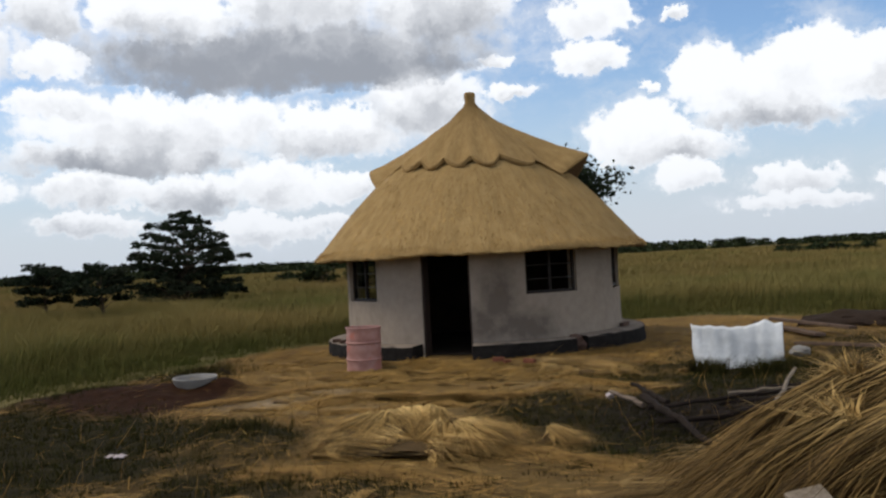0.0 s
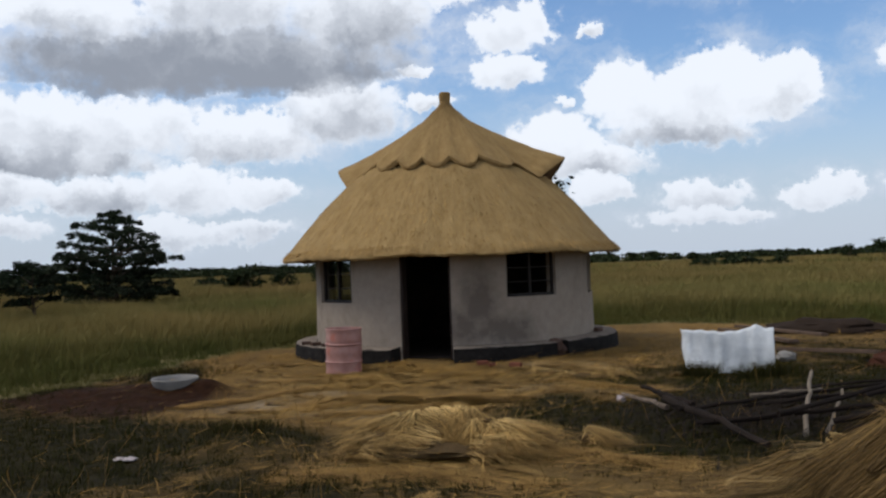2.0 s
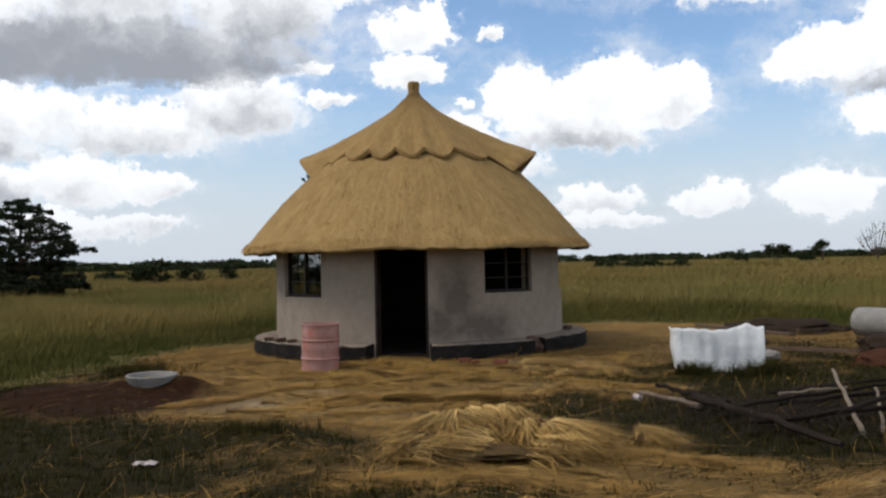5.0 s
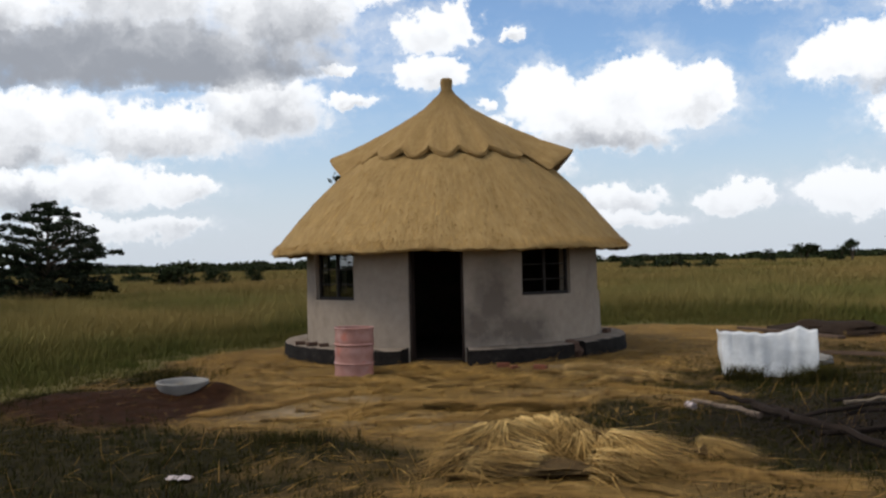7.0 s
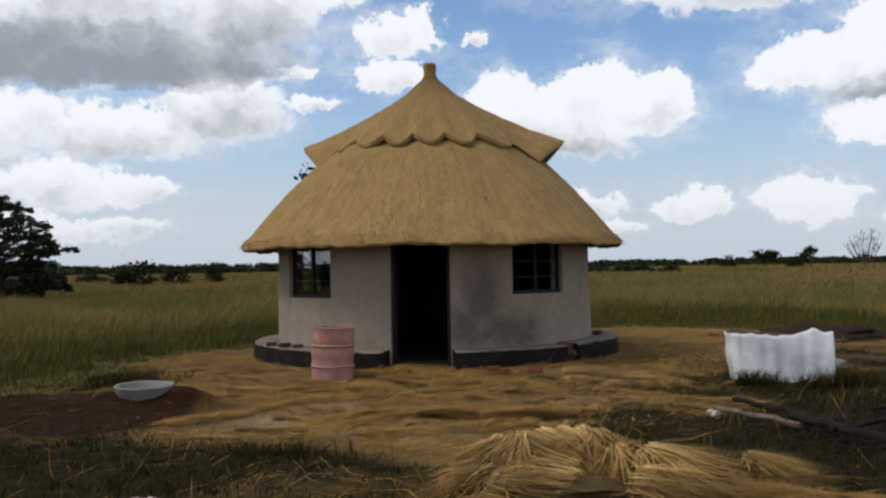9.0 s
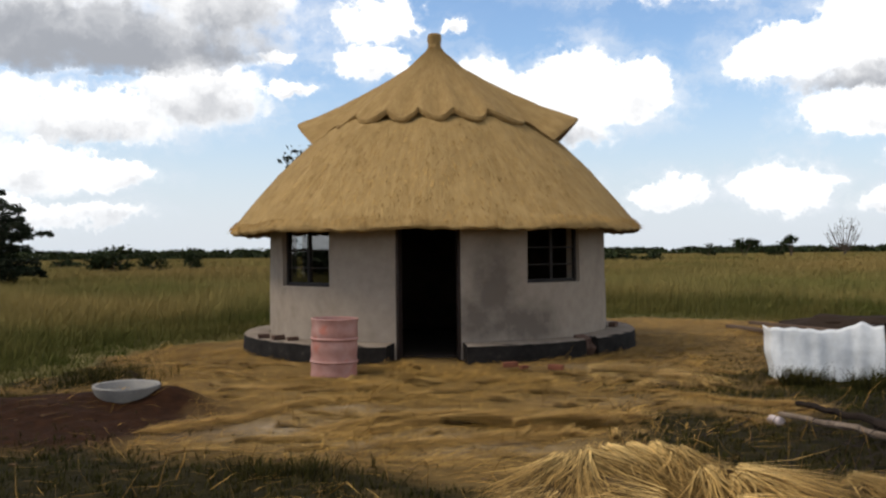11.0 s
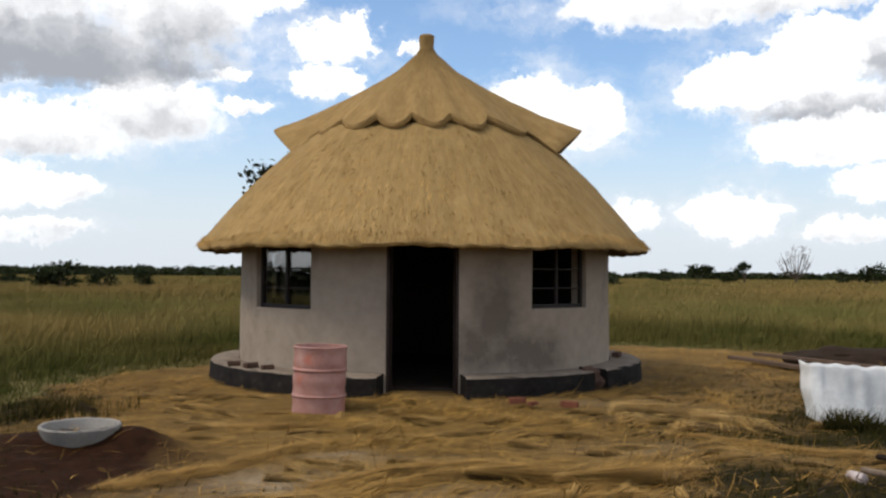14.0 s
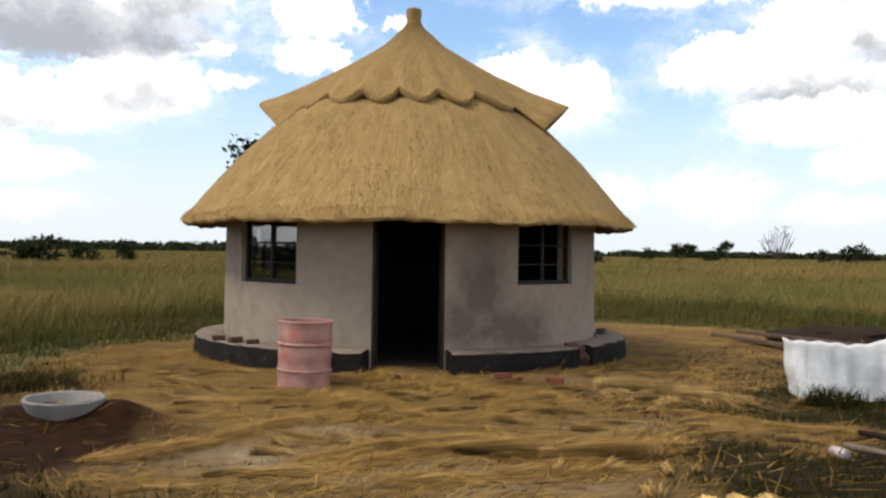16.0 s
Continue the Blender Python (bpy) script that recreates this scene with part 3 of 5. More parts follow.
def bare_mask(x, y):
    b = 0.95 * bell(x, y, -0.9, -7.5, 1.5, 0.45) + 0.8 * bell(x, y, -0.1, -6.5, 0.6, 0.25) + 0.7 * bell(x, y, 0.9, -8.1, 1.1, 0.35)
    b = b + 0.5 * bell(x, y, 2.6, -5.9, 0.9, 0.3) + 0.5 * bell(x, y, 2.4, -2.9, 1.4, 0.4)
    return np.clip(b * (0.9 + 0.6 * fbm(x, y, 2.3, 4.0)), 0, 1)


def red_mask(x, y):
    r = 2.0 * bell(x, y, SLAB[0] - 0.3, SLAB[1] - 0.25, 1.15, 0.8) + 1.8 * bell(x, y, -3.6, -7.0, 1.3, 0.75) + 1.2 * bell(x, y, -2.4, -7.7, 0.95, 0.6) + 0.6 * bell(x, y, 7.3, -3.6, 0.9, 0.6)
    return np.clip(1.5 * r * (0.9 + 0.5 * fbm(x, y, 2.0, 1.0)) - 0.15, 0, 1)


def axis_lines(lo, hi, near_lo, near_hi, step):
    mid = list(np.arange(near_lo, near_hi + step / 2, step))
    up, s = [], step
    v = near_hi
    while v < hi:
        s *= 1.22
        v += s
        up.append(min(v, hi))
    down, s, v = [], step, near_lo
    while v > lo:
        s *= 1.22
        v -= s
        down.append(max(v, lo))
    return np.array(down[::-1] + mid + up)


gx = axis_lines(-2600, 2600, -7, 10, 0.09)
gy = axis_lines(-2600, 2600, -14, 7, 0.09)
GX, GY = np.meshgrid(gx, gy)
GZ = ground_z(GX, GY)
nx, ny = len(gx), len(gy)
idx = np.arange(nx * ny).reshape(ny, nx)
faces = np.stack([idx[:-1, :-1], idx[:-1, 1:], idx[1:, 1:], idx[1:, :-1]], -1).reshape(-1, 4)
me = bpy.data.meshes.new("ground")
me.vertices.add(nx * ny)
me.vertices.foreach_set("co", np.stack([GX, GY, GZ], -1).astype(np.float32).ravel())
me.loops.add(len(faces) * 4)
me.loops.foreach_set("vertex_index", faces.astype(np.int32).ravel())
me.polygons.add(len(faces))
me.polygons.foreach_set("loop_start", (np.arange(len(faces)) * 4).astype(np.int32))
me.update(calc_edges=True)
me.shade_smooth()
yard_cover = in_yard(GX, GY)
cover_at = me.attributes.new("cover", "FLOAT_COLOR", "POINT")
cover_at.data.foreach_set("color", np.stack([red_mask(GX, GY), green_mask(GX, GY), bare_mask(GX, GY), np.where(yard_cover, 0.0, 1.0)], -1).astype(np.float32).ravel())
me.materials.append(M_GROUND)
tagged(new("ground", me), "straw-strewn earth yard in open grassland", "ground", kind="structure")


def gz(x, y):
    return float(ground_z(np.array(x, float), np.array(y, float)))


# ---- the hut ----
HUT = (0.0, 0.2)
R_WALL, R_IN, R_PLINTH, R_EAVE = 2.748, 2.52, 3.17, 3.33
hut = thing("rondavel_hut", (HUT[0], HUT[1], 0.0), "round plastered hut with a two-tiered thatched roof", "hut")
# openings: from and to angle (0 faces -y, growing towards +x), sill and head
DOOR = (-6.6, 12.3, -0.04, 2.02)
WINDOWS = [(-52.8, -28.4, 1.0, 1.86), (33.0, 55.4, 1.03, 1.86), (82.0, 103.0, 1.02, 1.86), (-112.0, -90.0, 1.02, 1.86)]


def polar(r, a, z):
    """A point at radius r and angle a (degrees from -y towards +x)."""
    return Vector((r * math.sin(radians(a)), -r * math.cos(radians(a)), z))


def ring_solid(bm, r_out, r_in, a_lines, z_lines, solid):
    """A curved wall on a grid of angles and heights, with openings where solid(a, z) is false; outer faces wander a little."""
    na, nz = len(a_lines) - 1, len(z_lines) - 1
    full = abs(a_lines[-1] - a_lines[0] - 360) < 1e-6
    keep = [[solid((a_lines[i] + a_lines[i + 1]) / 2, (z_lines[j] + z_lines[j + 1]) / 2) for j in range(nz)] for i in range(na)]
    cache = {}

    def v(side, i, j):
        if full:
            i %= na
        key = (side, i, j)
        if key not in cache:
            a, z = a_lines[i], z_lines[j]
            r = (r_out + 0.008 * math.sin(a * 0.21) + 0.006 * math.sin(a * 0.083 + z * 3)) if side else r_in
            cache[key] = bm.verts.new(polar(r, a, z))
        return cache[key]

    def at(i, j):
        if j < 0 or j >= nz:
            return False
        if full:
            return keep[i % na][j]
        return keep[i][j] if 0 <= i < na else False

    for i in range(na):
        for j in range(nz):
            if not keep[i][j]:
                continue
            bm.faces.new((v(1, i, j), v(1, i + 1, j), v(1, i + 1, j + 1), v(1, i, j + 1)))
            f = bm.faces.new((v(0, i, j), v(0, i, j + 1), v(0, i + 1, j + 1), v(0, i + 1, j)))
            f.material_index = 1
            if not at(i - 1, j):
                bm.faces.new((v(0, i, j), v(1, i, j), v(1, i, j + 1), v(0, i, j + 1)))
            if not at(i + 1, j):
                bm.faces.new((v(1, i + 1, j), v(0, i + 1, j), v(0, i + 1, j + 1), v(1, i + 1, j + 1)))
            if not at(i, j - 1):
                bm.faces.new((v(0, i, j), v(0, i + 1, j), v(1, i + 1, j), v(1, i, j)))
            if not at(i, j + 1):
                bm.faces.new((v(1, i, j + 1), v(1, i + 1, j + 1), v(0, i + 1, j + 1), v(0, i, j + 1)))


def lines_with(lo, hi, step, extra):
    base = [lo + k * (hi - lo) / round((hi - lo) / step) for k in range(round((hi - lo) / step) + 1)]
    keep = [b for b in base if all(abs(b - e) > step * 0.35 for e in extra) or b in (base[0], base[-1])]
    return sorted(set(keep) | {e for e in extra if lo < e < hi})


openings = [DOOR] + WINDOWS
a_lines = lines_with(-180.0, 180.0, 2.5, [a for o in openings for a in o[:2]])
z_lines = lines_with(-0.12, 2.22, 0.15, [z for o in openings for z in o[2:]])
bm = bmesh.new()
ring_solid(bm, R_WALL, R_IN, a_lines, z_lines, lambda a, z: not any(o[0] < a < o[1] and o[2] < z < o[3] for o in openings))
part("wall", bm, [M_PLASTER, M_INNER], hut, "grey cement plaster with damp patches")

bm = bmesh.new()
lathe(bm, [(0, 0.03), (2.51, 0.03), (2.51, -0.08), (0, -0.08)], 64)
part("floor", bm, M_INNER, hut, "earth floor inside, coloured dark for shade")

# plinth: three lengths of low bench round the wall, with a gap at the door and a ragged break
for a0, a1, r, top in ((-179.0, -7.0, R_PLINTH, 0.235), (12.7, 47.6, R_PLINTH - 0.03, 0.235), (51.2, 178.5, R_PLINTH + 0.03, 0.25)):
    bm = bmesh.new()
    steps = max(8, int((a1 - a0) / 2.5))
    prof = [(R_WALL + 0.018, -0.12), (R_WALL + 0.018, top), (r - 0.035, top - 0.006), (r - 0.008, top - 0.022), (r, top - 0.05), (r + 0.012, 0.03), (r + 0.02, -0.12)]
    rings = []
    for k in range(steps + 1):
        a = a0 + (a1 - a0) * k / steps
        rings.append([bm.verts.new(polar(pr + (rnd.uniform(-0.008, 0.008) if n > 1 else 0), a, pz + (rnd.uniform(-0.006, 0.006) if 1 < n < 5 else 0))) for n, (pr, pz) in enumerate(prof)])
    for q, w in zip(rings, rings[1:]):
        for n in range(len(prof) - 1):
            bm.faces.new((q[n], w[n], w[n + 1], q[n + 1]))
    bm.faces.new(rings[0])
    bm.faces.new(rings[-1][::-1])
    part("plinth", bm, M_PLINTH, hut, "low cement bench with a black painted side")
bm = bmesh.new()
for k in range(7):
    a = 49.4 + rnd.uniform(-1.0, 1.0)
    p = polar(2.98 + rnd.uniform(-0.12, 0.14), a, 0.09 + rnd.uniform(-0.04, 0.11))
    box(bm, p.x, p.y, p.z, 0.17, 0.2, 0.16, Euler((rnd.uniform(-0.5, 0.5), rnd.uniform(-0.5, 0.5), rnd.uniform(0, 3))).to_matrix(), 0.03)
part("plinth_break", bm, M_DARKBRICK, hut, "crumbled dark brickwork where the bench is broken")

# door frame
bm = bmesh.new()
for a, da in ((DOOR[0], 1), (DOOR[1], -1)):
    p = polar(2.61, a + da * 0.35, 0)
    box(bm, p.x, p.y, 1.0, 0.035, 0.225, 2.04, Euler((0, 0, radians(a))).to_matrix(), 0.006)
p0, p1 = polar(2.63, DOOR[0] + 0.8, 0), polar(2.63, DOOR[1] - 0.8, 0)
mid = (p0 + p1) / 2
box(bm, mid.x, mid.y, 1.99, (p1 - p0).length - 0.005, 0.13, 0.055, Euler((0, 0, math.atan2(p1.y - p0.y, p1.x - p0.x))).to_matrix(), 0.006)
part("door_frame", bm, M_JAMB, hut, "brown oxide steel door frame")


def hut_window(a0, a1, z0, z1, glazed):
    """A steel casement window: outer frame, a mullion, transom bars, and panes in the opening."""
    r = 2.665
    p0, p1 = polar(r, a0, 0), polar(r, a1, 0)
    w, turn = (p1 - p0).length, math.atan2(p1.y - p0.y, p1.x - p0.x)
    c = (p0 + p1) / 2
    holder = new("window")
    holder.parent = hut
    holder.matrix_local = Matrix.Translation((c.x, c.y, (z0 + z1) / 2)) @ Matrix.Rotation(turn, 4, "Z")
    hgt = z1 - z0
    bm = bmesh.new()
    for x, z, sx, sz in ((-w / 2 + 0.02, 0, 0.045, hgt), (w / 2 - 0.02, 0, 0.045, hgt), (0, hgt / 2 - 0.02, w - 0.086, 0.04), (0, -hgt / 2 + 0.025, w - 0.086, 0.05)):
        box(bm, x, 0, z, sx, 0.05, sz, None, 0.004)
    part("window_frame", bm, M_FRAME, holder)
    bm = bmesh.new()
    box(bm, 0, -0.005, 0.004, 0.05, 0.045, hgt - 0.09, None, 0.004)
    part("mullion", bm, M_FRAME, holder)
    for z in (hgt * 0.11, -hgt * 0.19):
        for x in (-w / 4, w / 4):
            bm = bmesh.new()
            box(bm, x, 0, z, w / 2 - 0.07, 0.022, 0.018, None, 0.003)
            part("glazing_bar", bm, M_FRAME, holder)
    if glazed:
        for x in (-w / 4, w / 4):
            for zlo, zhi in ((-hgt / 2 + 0.05, -hgt * 0.19 - 0.013), (-hgt * 0.19 + 0.013, hgt * 0.11 - 0.013), (hgt * 0.11 + 0.013, hgt / 2 - 0.042)):
                bm = bmesh.new()
                box(bm, x, 0.004, (zlo + zhi) / 2, w / 2 - 0.075, 0.004, zhi - zlo, Euler((rnd.uniform(-0.006, 0.006), 0, rnd.uniform(-0.006, 0.006))).to_matrix())
                pane = part("pane", bm, M_GLASS, holder, "dusty clear glass", False)
                pane.visible_shadow = False
    # sill of smoothed plaster
    bm = bmesh.new()
    box(bm, 0, -0.06, -hgt / 2 - 0.012, w - 0.01, 0.09, 0.024, None, 0.006)
    part("window_sill", bm, M_PLASTER, holder)


for n, o in enumerate(WINDOWS):
    hut_window(*o, glazed=(n == 0))

# ---- thatched roof ----
LEAN = -0.2  # the peak stands a little forward


def shear(z):
    return LEAN * max(0.0, min(1.0, (z - 2.6) / 2.4))


def interp(v, xs, ys):
    return float(np.interp(v, xs, ys))


def thatch_sheet(bm, rows, cols, f, uv_r):
    """A closed band of thatch: f(i, j) gives the point; UVs run round and down the slope."""
    uv = bm.loops.layers.uv.new("UVMap")
    grid = [[bm.verts.new(f(i, j)) for j in range(cols)] for i in range(rows)]
    for i in range(rows - 1):
        for j in range(cols):
            j1 = (j + 1) % cols
            face = bm.faces.new((grid[i][j], grid[i + 1][j], grid[i + 1][j1], grid[i][j1]))
            for loop, (ii, jj) in zip(face.loops, ((i, j), (i + 1, j), (i + 1, j + 1), (i, j + 1))):
                loop[uv].uv = (jj / cols * 2 * math.pi * uv_r, ii / (rows - 1) * 2.4)
    return grid


SLOPE_R = (1.45, 1.75, 2.05, 2.55, 3.0, 3.25, R_EAVE)
SLOPE_Z = (3.63, 3.45, 3.20, 2.715, 2.21, 1.925, 1.84)


def slope_point(r, a, lift=0.0):
    z = interp(r, SLOPE_R, SLOPE_Z) + lift
    wave = 0.014 * math.sin(radians(a) * 9 + 1) + 0.010 * math.sin(radians(a) * 23) + 0.012 * math.sin(radians(a) * 5 + r * 3)
    p = polar(r + wave * 0.5, a, z + wave)
    return Vector((p.x - 0.03, p.y + shear(z), p.z))


# lower skirt: top surface, rounded lip, underside
bm = bmesh.new()
out_rows = list(np.linspace(1.45, R_EAVE - 0.02, 26))
lip = [(R_EAVE + 0.004, 1.815), (R_EAVE - 0.004, 1.79), (R_EAVE - 0.03, 1.775), (R_EAVE - 0.10, 1.785), (3.0, 1.93), (2.74, 2.16), (2.2, 2.75), (1.55, 3.40), (1.3, 3.6)]
COLS = 220


def skirt_point(i, j):
    a = 360.0 * j / COLS
    jag = 0.010 * math.sin(j * 1.7) + 0.008 * math.sin(j * 0.61 + 1) + rnd.uniform(-0.006, 0.006)
    if i < len(out_rows):
        p = slope_point(out_rows[i], a)
        p += Vector((0, 0, rnd.uniform(-0.007, 0.007)))
        return p
    r, z = lip[i - len(out_rows)]
    p = polar(r, a, z + (jag if i < len(out_rows) + 4 else 0) + 0.012 * math.sin(radians(a) * 9 + 1))
    return Vector((p.x - 0.03, p.y + shear(z), p.z))


thatch_sheet(bm, len(out_rows) + len(lip), COLS, skirt_point, 2.6)
# underside faces get the thatch colour that has shade painted in
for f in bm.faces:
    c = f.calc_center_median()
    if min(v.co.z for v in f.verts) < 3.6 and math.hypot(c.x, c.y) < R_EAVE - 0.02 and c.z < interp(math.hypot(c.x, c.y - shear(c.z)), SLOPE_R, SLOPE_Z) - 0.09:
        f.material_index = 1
roof = part("thatch_skirt", bm, [M_THATCH, M_SHADED_THATCH], hut, "thick straw-coloured thatch laid in courses")

# cap: scalloped in front and behind, flared to a cut gablet at either side
SIDE_R, SIDE_Z = (0.10, 0.14, 0.26, 0.47, 0.87, 1.3, 1.7, 2.33), (4.86, 4.78, 4.68, 4.49, 4.27, 4.055, 3.86, 3.60)
FRONT_R, FRONT_Z = (0.10, 0.14, 0.26, 0.47, 0.87, 1.3, 1.74), (4.86, 4.78, 4.68, 4.48, 4.23, 3.90, 3.545)


CUSPS = (-60.0, -41.0, -20.3, -3.0, 14.2, 33.0, 60.0)


def fold(a):
    """The angle from the front, or from the back behind; and its size."""
    a = ((a + 180) % 360) - 180
    if abs(a) > 90:
        a = math.copysign(180 - abs(a), a)
    return a, abs(a)


def wing(a):
    """0 in front and behind, 1 at the tip of each side's gablet."""
    t = max(0.0, min(1.0, (fold(a)[1] - 52) / 38))
    return t * t * (3 - 2 * t)


def cap_edge(a):
    """Radius and height of the cap's lower edge: hanging lobes, then flush with the skirt, then out to the gablet's tip."""
    s, d = fold(a)
    if d < 60:
        for c0, c1 in zip(CUSPS, CUSPS[1:]):
            if c0 <= s <= c1:
                t = (s - c0) / (c1 - c0)
        lobe = math.sin(math.pi * t ** 1.25) ** 0.75
        r = 1.67 + 0.16 * lobe
        lift = 0.05 * (1 - lobe) * (1 - max(0.0, min(1.0, (d - 38) / 18)))
        return r, interp(r, SLOPE_R, SLOPE_Z) + 0.012 + lift
    if d < 71:
        t = (d - 60) / 11
        r = 1.65 + 0.38 * t
        return r, interp(r, SLOPE_R, SLOPE_Z) + 0.012 * (1 - t) - 0.02 * t
    t = (d - 71) / 19
    z0 = interp(2.03, SLOPE_R, SLOPE_Z) - 0.02
    return 2.03 + 0.30 * t, z0 + (3.60 - z0) * t ** 0.85


bm = bmesh.new()
CAP_COLS, CAP_ROWS = 240, 22


def rim(a):
    """Thickness of the cap's edge."""
    d = fold(a)[1]
    return interp(d, (0, 44, 60, 71, 78), (0.085, 0.085, 0.035, 0.03, 0.05))


def cap_point(i, j):
    a = 360.0 * j / CAP_COLS
    re, ze = cap_edge(a)
    w = wing(a)
    if i < CAP_ROWS:
        t = i / (CAP_ROWS - 1)
        r = 0.10 + (re - 0.10) * t ** 1.15
        z = interp(r, FRONT_R, FRONT_Z) * (1 - w) + interp(r, SIDE_R, SIDE_Z) * w
        end = interp(re, FRONT_R, FRONT_Z) * (1 - w) + interp(re, SIDE_R, SIDE_Z) * w
        z += (ze + rim(a) - end) * t ** 3
        z += rnd.uniform(-0.006, 0.006) + 0.008 * math.sin(radians(a) * 11)
    elif i == CAP_ROWS:
        r, z = re + 0.012, ze + rim(a) * 0.4
    elif i == CAP_ROWS + 1:
        r, z = re - 0.01, ze - 0.005
    else:
        t = max(0.0, min(1.0, (fold(a)[1] - 60) / 11))
        r = 1.5 + 0.46 * t
        z = interp(r, SLOPE_R, SLOPE_Z) - 0.03
    p = polar(r, a, z)
    return Vector((p.x, p.y + shear(z), p.z))


thatch_sheet(bm, CAP_ROWS + 3, CAP_COLS, cap_point, 1.4)
cap_ob = part("thatch_cap", bm, [M_CAP, M_SHADED_THATCH], hut, "upper thatch cap with a scalloped lower edge")
# faces below the cap's edge are coloured as shaded thatch
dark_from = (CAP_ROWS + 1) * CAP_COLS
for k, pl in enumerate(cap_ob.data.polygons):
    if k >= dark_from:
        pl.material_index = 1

bm = bmesh.new()
prof = [(0.0, 5.07), (0.085, 5.068), (0.112, 5.05), (0.116, 4.98), (0.105, 4.90), (0.108, 4.83), (0.15, 4.76), (0.30, 4.635), (0.29, 4.60), (0.0, 4.60)]
uvl = bm.loops.layers.uv.new("UVMap")
lathe(bm, prof, 28)
for v in bm.verts:
    v.co.y += shear(v.co.z)
    v.co.x += rnd.uniform(-0.004, 0.004)
for f in bm.faces:
    for lp in f.loops:
        lp[uvl].uv = (math.atan2(lp.vert.co.y, lp.vert.co.x) * 0.3, lp.vert.co.z)
part("finial", bm, M_CAP, hut, "stub of bound straw at the peak")


def roof_straws(name, n, r0, r1, parent, point, lift, label, mat=M_ROOFSTRAW, reach=(0.05, 0.16)):
    roots, mids, tips, sides = [], [], [], []
    for _ in range(n):
        a = rnd.uniform(0, 360)
        r = math.sqrt(rnd.uniform(r0 * r0, r1 * r1))
        ln = rnd.uniform(*reach)
        da = rnd.uniform(-0.8, 0.8)
        q0, q1, q2 = point(r, a, 0.001), point(r + ln * 0.35, a + da * 0.5, lift * rnd.uniform(0.1, 0.6)), point(r + ln * 0.7, a + da, lift * rnd.uniform(0.2, 1.3))
        roots.append(q0), mids.append(q1), tips.append(q2)
        t = polar(1, a + 90, 0)
        sides.append(t)
    ob = strips(name, roots, mids, tips, rng.uniform(0.006, 0.014, n), mat, np.array(sides))
    ob.parent = parent
    tagged(ob, label, kind="stuff")


roof_straws("loose_straw", 7000, 1.85, R_EAVE - 0.10, hut, slope_point, 0.034, "short straw ends standing out of the thatch")

# short dark strips paint the shade in gaps of the thatch
roof_straws("shaded_gap_straw", 600, 2.4, R_EAVE - 0.12, hut, slope_point, 0.012, "dark strips painted as shaded gaps between the straws", M_GAPSTRAW, (0.04, 0.10))

# fringe of straw ends along the eave
n = 3600
an = rng.uniform(0, 360, n)
roots = np.array([slope_point(R_EAVE - rnd.uniform(0.03, 0.14), a, -0.01) for a in an])
outw = np.array([polar(1, a + rnd.uniform(-6, 6), 0) for a in an])
tips = roots + outw * rng.uniform(0.05, 0.11, n)[:, None] + np.c_[np.zeros(n), np.zeros(n), -rng.uniform(0.04, 0.072, n)]
fr = strips("eave_fringe", roots, (roots + tips) / 2 + np.array([0, 0, 0.012]), tips, rng.uniform(0.006, 0.012, n), M_ROOFSTRAW)
fr.parent = hut
tagged(fr, "ragged straw ends along the eave", kind="stuff")

# ---- the drum ----
def oil_drum(x, y, turn):
    d = thing("oil_drum", (x, y, gz(x, y) - 0.05), "faded pink steel oil drum standing in straw", "drum")
    d.rotation_euler = (radians(0.8), radians(0.9), turn)
    d.scale = (1.0, 1.0, 1.06)
    R = 0.287
    bm = bmesh.new()
    prof = [(0, 0.0), (R - 0.01, 0.0), (R, 0.012)]
    for z in np.linspace(0.03, 0.71, 26):
        prof.append((R + 0.004 * math.sin(z * 37), z))
    prof += [(R, 0.715), (R - 0.006, 0.715), (R - 0.012, 0.69), (R - 0.016, 0.03), (0, 0.03)]
    lathe(bm, prof, 56)
    for v in bm.verts:
        a = math.atan2(v.co.y, v.co.x)
        k = 1 + 0.012 * math.sin(3 * a + v.co.z * 4) * math.sin(v.co.z * 3.5) + 0.008 * math.sin(7 * a + 2)
        v.co.x, v.co.y = v.co.x * k, v.co.y * k
    part("body", bm, M_DRUM, d)
    for z in (0.22, 0.485):
        bm = bmesh.new()
        lathe(bm, [(R - 0.004, z - 0.02), (R + 0.010, z - 0.012), (R + 0.015, z), (R + 0.010, z + 0.012), (R - 0.004, z + 0.02)], 56)
        part("rolling_hoop", bm, M_DRUM, d)
    bm = bmesh.new()
    lathe(bm, [(R - 0.008, 0.70), (R + 0.008, 0.702), (R + 0.012, 0.713), (R + 0.004, 0.724), (R - 0.008, 0.72)], 56, True)
    part("rim", bm, M_DRUM, d, "rolled rim at the open top")


oil_drum(-0.905, -3.86, 0.6)

# ---- concrete basin on its mound of red soil ----
def basin(x, y):
    z = gz(x, y)
    b = thing("concrete_basin", (x + 0.015, y - 0.02, z - 0.14), "round shallow grey concrete basin on red soil", "basin")
    b.rotation_euler = (radians(1.0), radians(0.5), 0)
    bm = bmesh.new()
    lathe(bm, [(0, 0.0), (0.23, 0.0), (0.25, 0.02), (0.318, 0.18), (0.325, 0.20), (0.315, 0.212), (0.292, 0.205), (0.25, 0.12), (0.15, 0.085), (0, 0.08)], 52)
    for v in bm.verts:
        v.co += Vector((rnd.uniform(-1, 1), rnd.uniform(-1, 1), rnd.uniform(-1, 1))) * 0.003
    part("bowl", bm, M_CONCRETE, b)


basin(*SLAB)

